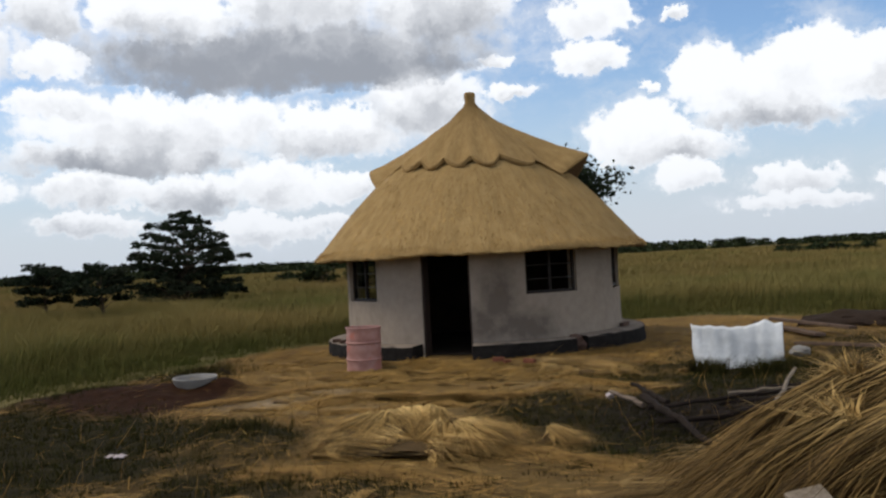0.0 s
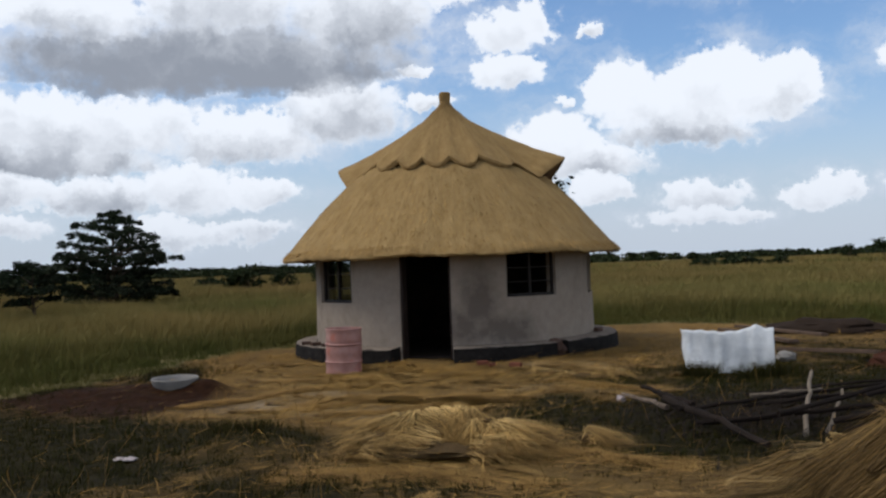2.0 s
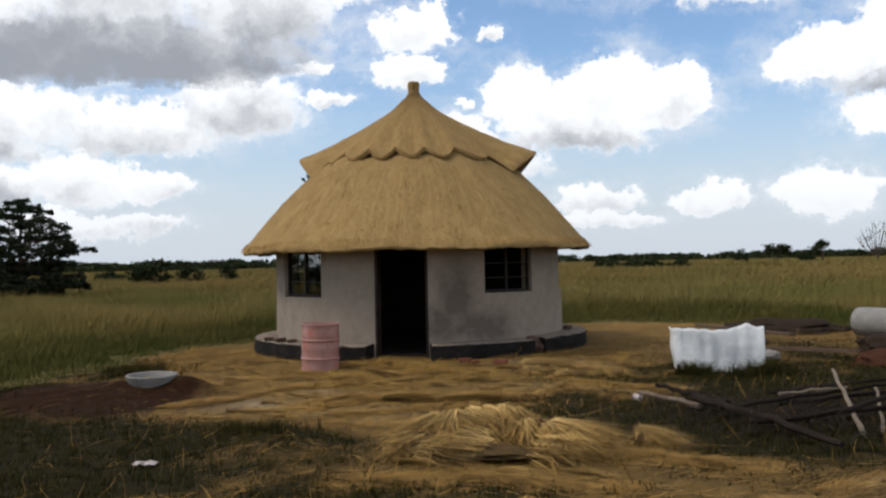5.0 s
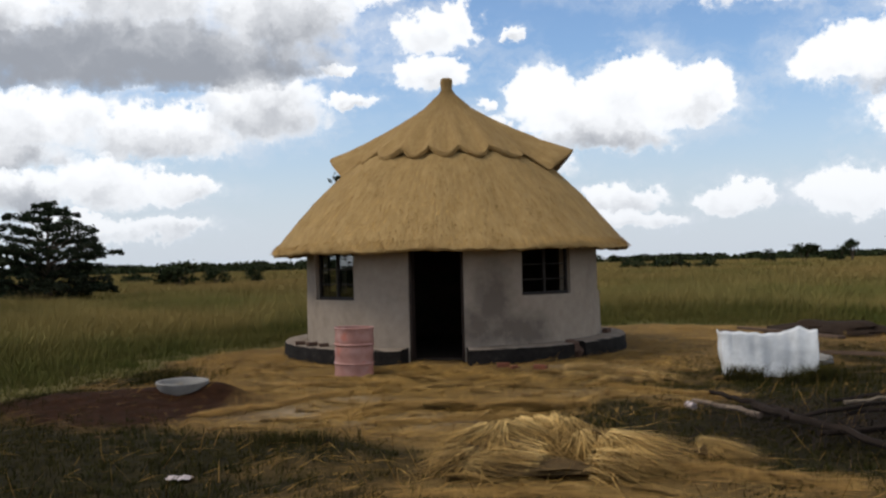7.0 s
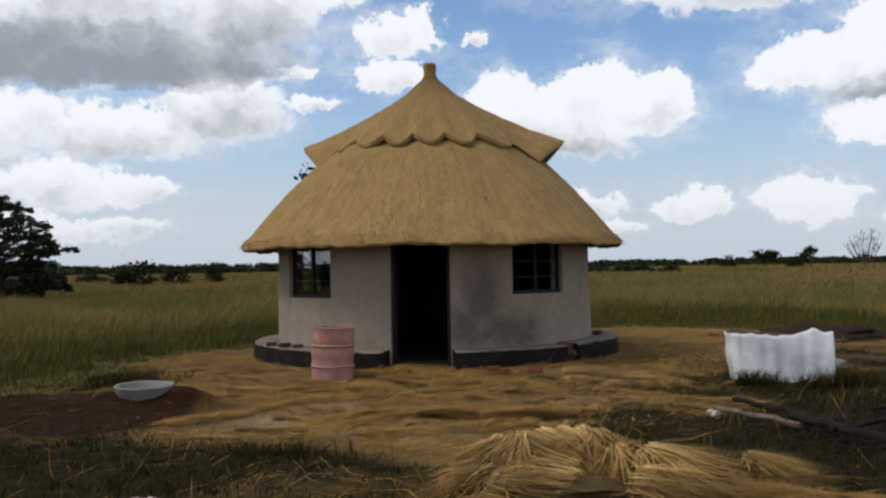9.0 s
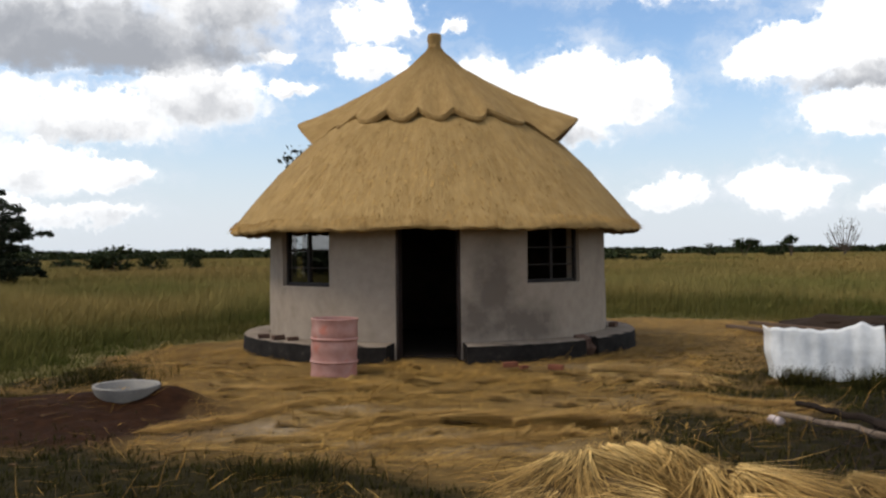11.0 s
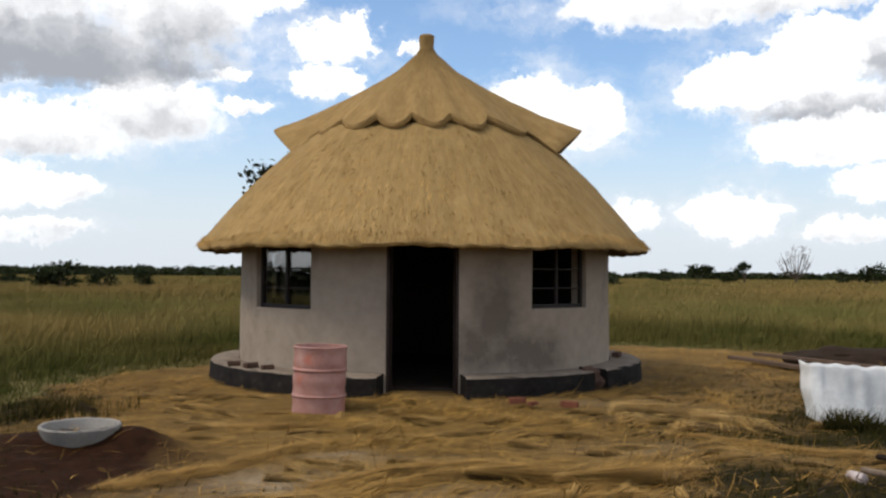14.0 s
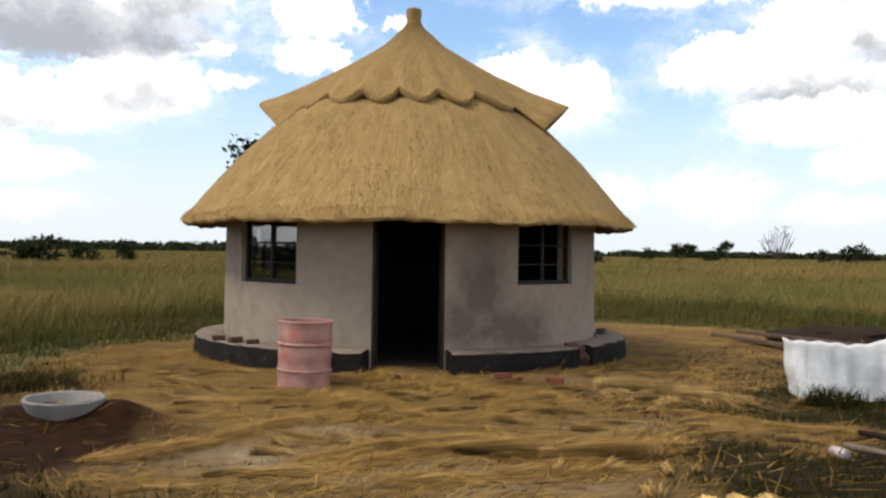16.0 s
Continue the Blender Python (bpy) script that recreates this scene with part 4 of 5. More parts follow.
# ---- white sheet ----
def white_sheet():
    """A stiff white sheet stood on edge, folded round at one end, with a ragged lower corner."""
    s = thing("white_sheet", (5.03, -3.83, gz(5.03, -3.83) - 0.03), "stiff white sheet stood on edge in the straw", "sheet")
    s.rotation_euler = (0, 0, radians(-3.0))
    bm = bmesh.new()
    cols, rows = 64, 14
    grid = []
    for i in range(cols + 1):
        t = i / cols
        u = -0.78 + 1.46 * t
        if u < -0.62:  # returns backwards at the end
            px, py = -0.62 + 0.03 * math.sin((u + 0.62) * 9), -(u + 0.62) * 1.9
        else:
            px, py = u, 0.02 * math.sin(u * 5.0) + 0.006 * math.sin(u * 26)
        top = 0.66 - 0.03 * math.exp(-((u - 0.0) / 0.22) ** 2) + 0.06 * max(0.0, 1 - abs(u - 0.42) / 0.16) + 0.03 * max(0.0, (u - 0.2)) + 0.008 * math.sin(u * 31)
        low = 0.012 * math.sin(u * 23) + 0.11 * max(0.0, 1 - abs(u + 0.46) / 0.07) + 0.05 * max(0.0, 1 - abs(u + 0.30) / 0.05)
        col = []
        for j in range(rows + 1):
            w = j / rows
            z = low + (top - low) * w
            sway = 0.05 * w * w + 0.02 * math.sin(w * 5 + u * 3) + (0.004 * math.sin(u * 40 + w * 2)) * (1 - 0.3 * w)
            col.append(bm.verts.new((px + (0.06 * (1 - w) + 0.012 * math.sin(w * 9)) * (1 if u < -0.5 else 0), py + sway, z)))
        grid.append(col)
    for q, w in zip(grid, grid[1:]):
        for j in range(rows):
            bm.faces.new((q[j], w[j], w[j + 1], q[j + 1]))
    ob = part("sheet", bm, M_SHEET, s)
    mod = ob.modifiers.new("thick", "SOLIDIFY")
    mod.thickness, mod.offset = 0.008, 1.0


white_sheet()


def lump(bm, cx, cy, cz, rx, ry, rz, rough=0.2, sub=3):
    r = bmesh.ops.create_icosphere(bm, subdivisions=sub, radius=1.0)
    seed = rnd.uniform(0, 50)
    for v in r["verts"]:
        k = 1 + rough * noise.noise(v.co * 1.6 + Vector((seed, 0, 0))) + rough * 0.5 * noise.noise(v.co * 4 + Vector((0, seed, 0)))
        v.co = Vector((cx + v.co.x * rx * k, cy + v.co.y * ry * k, cz + v.co.z * rz * k))


def simple(name, bm, mat, at, label, category, group="", rot=(0, 0, 0), smooth=True):
    """A thing that is one piece."""
    ob = mesh_object(name, bm, mat, smooth)
    ob.location, ob.rotation_euler = at, rot
    return tagged(ob, label, category, group)


bm = bmesh.new()
lump(bm, 0, 0, 0.08, 0.15, 0.12, 0.09, 0.35)
simple("plastic_sack", bm, M_CONCRETE, (5.95, -3.0, gz(5.95, -3.0)), "small crumpled grey plastic sack on the ground", "sack")

# planks behind the sheet
for x0, y0, x1, y1, z, w, mat in ((5.25, 2.75, 6.35, -0.4, 0.07, 0.2, M_PLANK), (5.55, 2.35, 6.9, -0.2, 0.16, 0.16, M_PLANK), (5.9, -2.2, 7.3, -2.9, 0.13, 0.12, M_PLANK)):
    bm = bmesh.new()
    ln = math.hypot(x1 - x0, y1 - y0)
    box(bm, 0, 0, 0, ln, w, 0.055, None, 0.006)
    simple("timber_plank", bm, mat, ((x0 + x1) / 2, (y0 + y1) / 2, z + gz((x0 + x1) / 2, (y0 + y1) / 2)), "weathered brown timber plank lying in the yard", "plank", "loose planks", (rnd.uniform(-0.15, 0.15), 0.0, math.atan2(y1 - y0, x1 - x0)))

# concrete pipe with a dark mouth
bm = bmesh.new()
lathe(bm, [(0.28, -0.4), (0.285, 0.38), (0.28, 0.4), (0.235, 0.4), (0.23, -0.4)], 36, True)
simple("concrete_pipe", bm, M_PIPE, (8.72, 0.95, 0.25), "short length of weathered grey concrete pipe", "pipe", "", (radians(90), 0, radians(36)))

# heaps of earth near the pipe
for cx, cy, rx, ry, h, mat, lab in ((7.5, -3.6, 0.5, 0.35, 0.22, M_SOIL, "low heap of red earth"), (8.5, -1.6, 0.9, 0.6, 0.34, M_DARKSOIL, "low heap of dark earth"), (7.4, 2.6, 1.3, 0.6, 0.28, M_DARKSOIL, "low heap of dark earth overgrown at its edge")):
    bm = bmesh.new()
    lump(bm, 0, 0, 0, rx, ry, h, 0.3, 4)
    simple("soil_mound", bm, mat, (cx, cy, -0.04), lab, "soil mound", "soil mounds")


# ---- poles and branches ----
def branch(name, pts, r0, r1, mat, label, group="fallen poles"):
    bm = bmesh.new()
    p0 = Vector(pts[0])
    ps, rs = [], []
    k = 10
    cum = [0.0]
    for a, b in zip(pts, pts[1:]):
        cum.append(cum[-1] + (Vector(b) - Vector(a)).length)
    for i in range(k + 1):
        d = cum[-1] * i / k
        q = Vector([interp(d, cum, [p[c] for p in pts]) for c in range(3)])
        ps.append(q - p0 + Vector((rnd.uniform(-1, 1), rnd.uniform(-1, 1), rnd.uniform(-0.5, 0.5))) * r0 * 0.9)
        rs.append(r0 + (r1 - r0) * i / k)
    tube(bm, ps, rs, 9, True, 0.10)
    return simple(name, bm, mat, p0, label, "pole", group)


branch("white_ended_pole", [(3.71, -7.0, 0.04), (3.93, -7.5, 0.05), (4.25, -8.1, 0.06)], 0.022, 0.030, M_DEADWOOD, "grey-brown pole lying in short grass")
bm = bmesh.new()
lathe(bm, [(0, -0.065), (0.034, -0.062), (0.042, -0.045), (0.042, 0.085), (0.036, 0.10), (0.02, 0.104), (0, 0.104)], 18)
simple("plastic_tin", bm, M_PAPER, (3.68, -6.93, gz(3.68, -6.93) + 0.042), "pale pink plastic tin at a pole's end", "tin", "", (radians(90), 0, radians(22)))
for pts, r0, r1, mat in (
    ([(3.95, -6.75, 0.08), (4.2, -7.4, 0.09), (4.5, -8.2, 0.09)], 0.06, 0.08, M_DARKWOOD),
    ([(4.2, -7.9, 0.10), (4.65, -9.0, 0.13), (5.05, -10.2, 0.06)], 0.10, 0.07, M_DARKWOOD),
    ([(4.35, -8.6, 0.10), (5.3, -7.9, 0.13), (6.6, -7.0, 0.16)], 0.055, 0.045, M_DARKWOOD),
    ([(4.5, -9.3, 0.09), (5.6, -8.9, 0.14), (7.3, -8.2, 0.2)], 0.06, 0.05, M_DARKWOOD),
    ([(5.0, -8.1, 0.07), (6.0, -7.6, 0.11), (7.2, -7.5, 0.16)], 0.05, 0.06, M_DARKWOOD),
    ([(5.2, -9.6, 0.22), (6.2, -8.4, 0.28), (6.9, -7.2, 0.24)], 0.06, 0.05, M_DARKWOOD),
    ([(5.7, -9.4, 0.12), (6.4, -9.2, 0.25), (7.6, -8.9, 0.3)], 0.07, 0.05, M_DARKWOOD),
    ([(5.1, -7.2, 0.05), (6.1, -6.4, 0.07), (7.6, -6.0, 0.1)], 0.045, 0.04, M_DARKWOOD),
    ([(6.0, -9.0, 0.3), (6.9, -8.1, 0.36), (8.0, -7.8, 0.3)], 0.06, 0.05, M_DARKWOOD),
):
    branch("fallen_pole", pts, r0 * 0.42, r1 * 0.4, mat, "dark rough pole in a tangle of cut wood")
branch("pale_branch", [(5.42, -9.48, 0.03), (5.6, -8.35, 0.17), (5.8, -7.15, 0.30)], 0.024, 0.018, M_PALEWOOD, "pale peeled branch leaning out of the wood pile")
branch("pale_branch", [(5.65, -9.34, 0.03), (5.8, -8.7, 0.12), (5.98, -8.05, 0.22)], 0.018, 0.013, M_PALEWOOD, "thin peeled branch leaning on the wood pile")
branch("pale_branch", [(5.1, -7.75, 0.12), (5.45, -7.6, 0.14), (5.85, -7.5, 0.15)], 0.02, 0.016, M_PALEWOOD, "short peeled branch lying on dark poles")

# pale board under the great heap
bm = bmesh.new()
box(bm, 0, 0, 0, 0.17, 0.14, 0.03, None, 0.008)
simple("pale_board", bm, M_PALEWOOD, (5.72, -13.95, 0.60), "short pale board sticking out of the straw heap", "board", "", (0.25, -0.2, 0.3))

# dark slab leaning behind the basin
bm = bmesh.new()
box(bm, 0, 0, 0.06, 0.20, 0.05, 0.17, None, 0.012)
for v in bm.verts:
    v.co += Vector((v.co.z * 0.25, 0, 0)) + Vector((rnd.uniform(-1, 1), rnd.uniform(-1, 1), rnd.uniform(-1, 1))) * 0.006
simple("stone_slab", bm, M_DARKSOIL, (-3.31, -4.45, gz(-3.31, -4.45) - 0.01), "rough dark slab leaning in the grass", "stone", "", (-0.35, 0.5, 0.3))

# bricks and litter
def brick(x, y, z, turn, mat, label, s=1.0):
    bm = bmesh.new()
    box(bm, 0, 0, 0.036 * s, 0.21 * s, 0.10 * s, 0.072 * s, None, 0.010)
    for v in bm.verts:
        v.co += Vector((rnd.uniform(-1, 1), rnd.uniform(-1, 1), rnd.uniform(-1, 1))) * 0.003
    simple("brick", bm, mat, (x, y, z), label, "brick", "loose bricks", (rnd.uniform(-0.05, 0.05), rnd.uniform(-0.05, 0.05), turn))


brick(-2.42, -1.72, 0.235, 0.4, M_DARKBRICK, "dark brick lying on the bench", 0.8)
brick(-2.13, -1.98, 0.235, 0.9, M_DARKBRICK, "dark brick lying on the bench", 0.9)
brick(-1.86, -2.18, 0.235, 0.6, M_DARKBRICK, "half a dark brick on the bench", 0.75)
brick(2.86, 0.05, 0.25, 1.2, M_DARKBRICK, "dark brick lying on the bench")
brick(1.28, -3.35, 0.0, 0.2, M_BRICK, "red brick half sunk in straw", 0.9)
brick(1.85, -3.55, -0.01, -0.3, M_BRICK, "red brick half sunk in straw", 0.9)
brick(1.45, -3.42, -0.01, 0.9, M_BRICK, "broken red brick half sunk in straw", 0.6)
bm = bmesh.new()
g = bmesh.ops.create_grid(bm, x_segments=8, y_segments=5, size=0.5)
for v in bm.verts:
    v.co = Vector((v.co.x * 0.19, v.co.y * 0.11, 0.02 + 0.02 * noise.noise(v.co * 4) + 0.012 * rnd.random()))
ob = simple("paper_scrap", bm, M_PAPER, (-0.53, -10.68, gz(-0.53, -10.68)), "crumpled pale scrap lying in grass", "litter")
mod = ob.modifiers.new("thick", "SOLIDIFY")
mod.thickness = 0.004


# ---- thatching grass: sheaves, heaps and swaths ----
def sheaf(parts, at, yaw, length, r, n, pitch=0.0, flare=1.5, sag=0.10, waist=1.0, jitter=0.075):
    """Straws of one bundle: gathered at the cut end, fanning and sagging towards the tips."""
    ca, sa = math.cos(yaw), math.sin(yaw)
    ax = np.array([ca * math.cos(pitch), sa * math.cos(pitch), math.sin(pitch)])
    sd = np.array([-sa, ca, 0.0])
    up = np.cross(ax, sd)
    rad, th = r * np.sqrt(rng.uniform(0, 1, n)), rng.uniform(0, 2 * np.pi, n)
    off = np.cos(th)[:, None] * sd * rad[:, None] * 1.25 + np.sin(th)[:, None] * up * rad[:, None] * 0.8
    l0 = rng.uniform(-0.06, 0.05, n) * length
    l1 = length * rng.uniform(0.65, 1.1, n)
    jit = rng.normal(0, jitter, (n, 3)) * np.array([1.0, 1.0, 0.5])
    root = np.array(at) + off + ax * l0[:, None]
    mid = np.array(at) + off * waist * (1 + (flare - 1) * 0.4) + ax * ((l0 + l1) / 2)[:, None] + jit * 0.5 + np.array([0, 0, sag * 0.25])
    tip = np.array(at) + off * flare + ax * l1[:, None] + jit * 1.6 - np.array([0, 0, sag])
    for a in (root, mid, tip):
        a[:, 2] = np.maximum(a[:, 2], ground_z(a[:, 0], a[:, 1]) + 0.004)
    parts.append((root, mid, tip))


def straw_heap(name, at, core, sheaves, label, seed, width=(0.005, 0.011), mat=M_STRAW, loose=0, hollow=None, butts=()):
    """A heap: an uneven core of packed straw, coloured as shaded gaps, under many loose straws."""
    h = thing(name, (at[0], at[1], 0.0), label, "straw heap", "heaps of thatching grass")
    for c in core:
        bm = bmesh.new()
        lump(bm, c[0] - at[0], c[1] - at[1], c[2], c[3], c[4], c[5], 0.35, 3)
        part("shaded_packed_straw", bm, M_SHADED_CORE, h)
    if hollow:  # a tied bundle's cut end, ringed by straw, its hollow's shade painted in
        bm = bmesh.new()
        lathe(bm, [(0, -0.03), (hollow[3] * 0.75, -0.02), (hollow[3], 0.02), (hollow[3] * 1.25, 0.0), (hollow[3] * 1.3, -0.12), (0, -0.14)], 22)
        bmesh.ops.transform(bm, matrix=Matrix.Translation((hollow[0] - at[0], hollow[1] - at[1], hollow[2])) @ Matrix.Rotation(radians(62), 4, "X"), verts=bm.verts)
        for v in bm.verts:
            v.co += Vector((rnd.uniform(-1, 1), rnd.uniform(-1, 1), rnd.uniform(-1, 1))) * 0.012
        part("bundle_end", bm, M_SHADED_THATCH, h, "hollow end of a tied bundle, coloured dark as shade")
    parts = []
    for s in sheaves:
        sheaf(parts, *s)
        if s[3] < 0.055 or s[3] > 0.13 or s[5] > -0.1:
            continue
        (bx, by, bz), yaw, ln, r, pitch = s[0], s[1], s[2], s[3], s[5]
        way_out = Vector((math.cos(yaw) * math.cos(pitch), math.sin(yaw) * math.cos(pitch), math.sin(pitch)))
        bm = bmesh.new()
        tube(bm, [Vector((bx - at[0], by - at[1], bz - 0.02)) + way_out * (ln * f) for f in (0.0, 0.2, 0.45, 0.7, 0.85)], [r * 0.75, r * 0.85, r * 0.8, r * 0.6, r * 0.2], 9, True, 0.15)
        part("shaded_packed_straw", bm, M_SHADED_CORE, h)
    for _ in range(loose):
        c = core[rnd.randrange(len(core))]
        sheaf(parts, (c[0] + rnd.gauss(0, c[3] * 0.6), c[1] + rnd.gauss(0, c[4] * 0.6), max(0.03, c[2] + c[5] * rnd.uniform(0.3, 0.95))), rnd.uniform(0, 6.28), rnd.uniform(0.2, 0.45), 0.06, 45, rnd.uniform(-0.5, 0.0), 1.6, 0.05, 1.0, 0.03)
    if butts:  # pale cut ends of the bundles
        ends = []
        for b in butts:
            sheaf(ends, *b)
        root, mid, tip = (np.concatenate([p[k] for p in ends]) - np.array([at[0], at[1], 0]) for k in range(3))
        ob = strips("cut_end", root, mid, tip, rng.uniform(0.008, 0.016, len(root)), M_FRESHSTRAW, None, 0.6, 1.0)
        ob.parent = h
        tagged(ob, "pale cut ends of tied bundles", kind="stuff")
    root, mid, tip = (np.concatenate([p[k] for p in parts]) - np.array([at[0], at[1], 0]) for k in range(3))
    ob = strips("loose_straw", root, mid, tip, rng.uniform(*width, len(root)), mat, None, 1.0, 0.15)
    ob.parent = h
    tagged(ob, "golden dry straws", kind="stuff")


# core colour is darkened to give the shade between the bundles
M_SHADED_CORE = surface("shaded_packed_straw", (0.15, 0.095, 0.04), (0.05, 0.032, 0.016), 7, 60, 0.95, 0, 0.9, 0.03)

# the bundles lying open in the yard
straw_heap("straw_heap", (2.1, -9.9), [(1.64, -9.90, 0.02, 0.22, 0.26, 0.11), (2.15, -9.75, 0.03, 0.36, 0.20, 0.13), (2.62, -9.82, 0.07, 0.16, 0.14, 0.13), (2.1, -10.2, 0.0, 0.6, 0.3, 0.05)], [
    ((1.74, -9.66, 0.18), -2.25, 0.60, 0.08, 420, -0.28, 1.5, 0.02, 0.9),
    ((1.86, -9.64, 0.20), -1.80, 0.60, 0.075, 420, -0.30, 1.5, 0.02, 0.9),
    ((1.92, -9.56, 0.20), -0.62, 0.74, 0.065, 650, -0.24, 1.3, 0.03),
    ((2.06, -9.52, 0.22), -0.72, 0.76, 0.065, 700, -0.25, 1.3, 0.03),
    ((2.20, -9.52, 0.23), -0.85, 0.72, 0.065, 700, -0.26, 1.3, 0.03),
    ((2.34, -9.54, 0.25), -1.0, 0.55, 0.06, 500, -0.28, 1.3, 0.03),
    ((2.46, -9.62, 0.25), -1.25, 0.34, 0.05, 250, -0.35, 1.3, 0.03),
    ((2.80, -9.92, 0.17), -0.6, 0.55, 0.07, 350, -0.30, 1.7, 0.03),
    ((2.80, -9.74, 0.13), -0.35, 0.65, 0.10, 400, -0.15, 1.7, 0.02),
    ((1.62, -10.10, 0.05), -2.0, 0.5, 0.14, 220, -0.05, 1.8, 0.02),
    ((2.56, -9.94, 0.20), -1.5, 0.30, 0.05, 140, -0.5, 2.2, 0.04),
    ((2.74, -9.95, 0.17), -1.2, 0.30, 0.05, 140, -0.4, 2.2, 0.04),
    ((1.75, -10.40, 0.04), -0.4, 0.55, 0.14, 220, -0.03, 1.8, 0.02),
    ((2.25, -10.30, 0.05), 2.8, 0.55, 0.16, 250, -0.03, 1.8, 0.02),
    ((2.70, -10.25, 0.03), -0.6, 0.6, 0.16, 220, -0.02, 1.8, 0.02),
], "open bundles of golden thatching grass lying in the yard", 1, width=(0.006, 0.013), mat=M_FRESHSTRAW, loose=14, hollow=(2.66, -9.97, 0.15, 0.065))
straw_heap("straw_bundle", (1.2, -7.3), [(1.15, -7.3, 0.01, 0.3, 0.03, 0.02)], [
    ((0.80, -7.28, 0.035), -0.04, 0.85, 0.028, 450, 0.0, 1.5, 0.01),
    ((1.45, -7.42, 0.03), 0.30, 0.95, 0.04, 500, 0.0, 1.6, 0.01),
], "thin bundle of pale thatching grass on trodden earth", 5)

# the great heap by the wood pile
straw_heap("straw_heap", (5.9, -12.9), [(6.55, -12.8, 0.2, 0.65, 0.5, 0.58), (7.3, -12.9, 0.3, 0.8, 0.7, 0.72), (5.85, -12.75, 0.1, 0.5, 0.42, 0.50), (5.35, -12.35, 0.02, 0.4, 0.4, 0.22), (6.1, -13.5, 0.05, 0.55, 0.35, 0.42)], [
    ((5.94, -12.86, 0.95), -2.60, 1.00, 0.10, 420, -0.50, 1.8, 0.08),
    ((6.25, -12.80, 0.99), -2.75, 1.15, 0.12, 450, -0.42, 1.8, 0.08),
    ((6.60, -12.90, 1.03), -2.95, 1.20, 0.14, 450, -0.40, 1.8, 0.08),
    ((5.88, -13.42, 0.84), -2.80, 0.85, 0.09, 320, -0.55, 1.8, 0.08),
    ((6.25, -13.35, 0.88), -2.65, 1.10, 0.13, 420, -0.45, 1.8, 0.08),
    ((6.75, -13.35, 0.93), -2.90, 1.20, 0.15, 420, -0.42, 1.8, 0.08),
    ((5.75, -12.50, 0.66), -2.50, 0.95, 0.13, 420, -0.42, 1.8, 0.08),
    ((5.55, -12.25, 0.48), -2.35, 0.85, 0.14, 420, -0.36, 1.8, 0.06),
    ((5.30, -12.10, 0.32), -2.75, 0.80, 0.14, 400, -0.28, 1.9, 0.05),
    ((6.05, -13.75, 0.48), -2.95, 0.90, 0.13, 320, -0.36, 1.8, 0.06),
    ((6.60, -13.80, 0.58), -2.85, 1.00, 0.15, 350, -0.36, 1.8, 0.06),
    ((5.10, -12.50, 0.20), -3.00, 0.80, 0.15, 350, -0.16, 2.0, 0.04),
    ((7.20, -12.60, 1.12), -2.75, 1.20, 0.16, 450, -0.34, 1.8, 0.06),
    ((7.30, -13.30, 1.06), -2.80, 1.20, 0.16, 450, -0.34, 1.8, 0.06),
    ((5.90, -12.80, 0.98), 0.6, 0.32, 0.09, 350, 0.05, 1.6, 0.03),
    ((5.86, -13.36, 0.86), 0.9, 0.28, 0.07, 260, 0.05, 1.6, 0.03),
    ((6.20, -12.70, 1.02), 0.3, 0.40, 0.10, 350, 0.02, 1.6, 0.03),
], "large heap of weathered thatching grass bundles stacked on the ground", 2, width=(0.006, 0.013), mat=M_OLDSTRAW, loose=320, butts=[
    ((6.05, -12.85, 0.93), 2.5, 0.22, 0.075, 420, 0.35, 1.3, 0.0), ((6.3, -12.75, 0.93), 2.4, 0.22, 0.08, 380, 0.3, 1.3, 0.0),
    ((5.95, -13.45, 0.82), 2.4, 0.2, 0.06, 320, 0.35, 1.3, 0.0), ((5.7, -12.5, 0.62), 2.6, 0.16, 0.05, 220, 0.4, 1.3, 0.0)])

# low heap by the path
straw_heap("straw_heap", (2.7, -4.5), [(2.65, -4.35, -0.01, 0.45, 0.25, 0.06), (3.2, -4.75, -0.01, 0.45, 0.22, 0.04)], [
    ((2.25, -4.10, 0.06), -0.35, 0.8, 0.10, 300, -0.02, 1.8, 0.03), ((2.6, -4.25, 0.06), -0.55, 0.8, 0.10, 280, -0.03, 1.8, 0.03), ((3.0, -4.6, 0.04), -0.45, 0.8, 0.12, 260, -0.03, 1.8, 0.03),
], "low spread of dry thatching grass", 3, mat=M_FRESHSTRAW, loose=30)
straw_heap("straw_bundle", (3.6, -9.55), [(3.62, -9.55, 0.0, 0.14, 0.08, 0.05)], [
    ((3.54, -9.45, 0.06), -0.95, 0.55, 0.05, 350, -0.07, 1.9, 0.02),
], "small bundle of pale thatching grass in the grass", 4, width=(0.004, 0.008), mat=M_FRESHSTRAW)


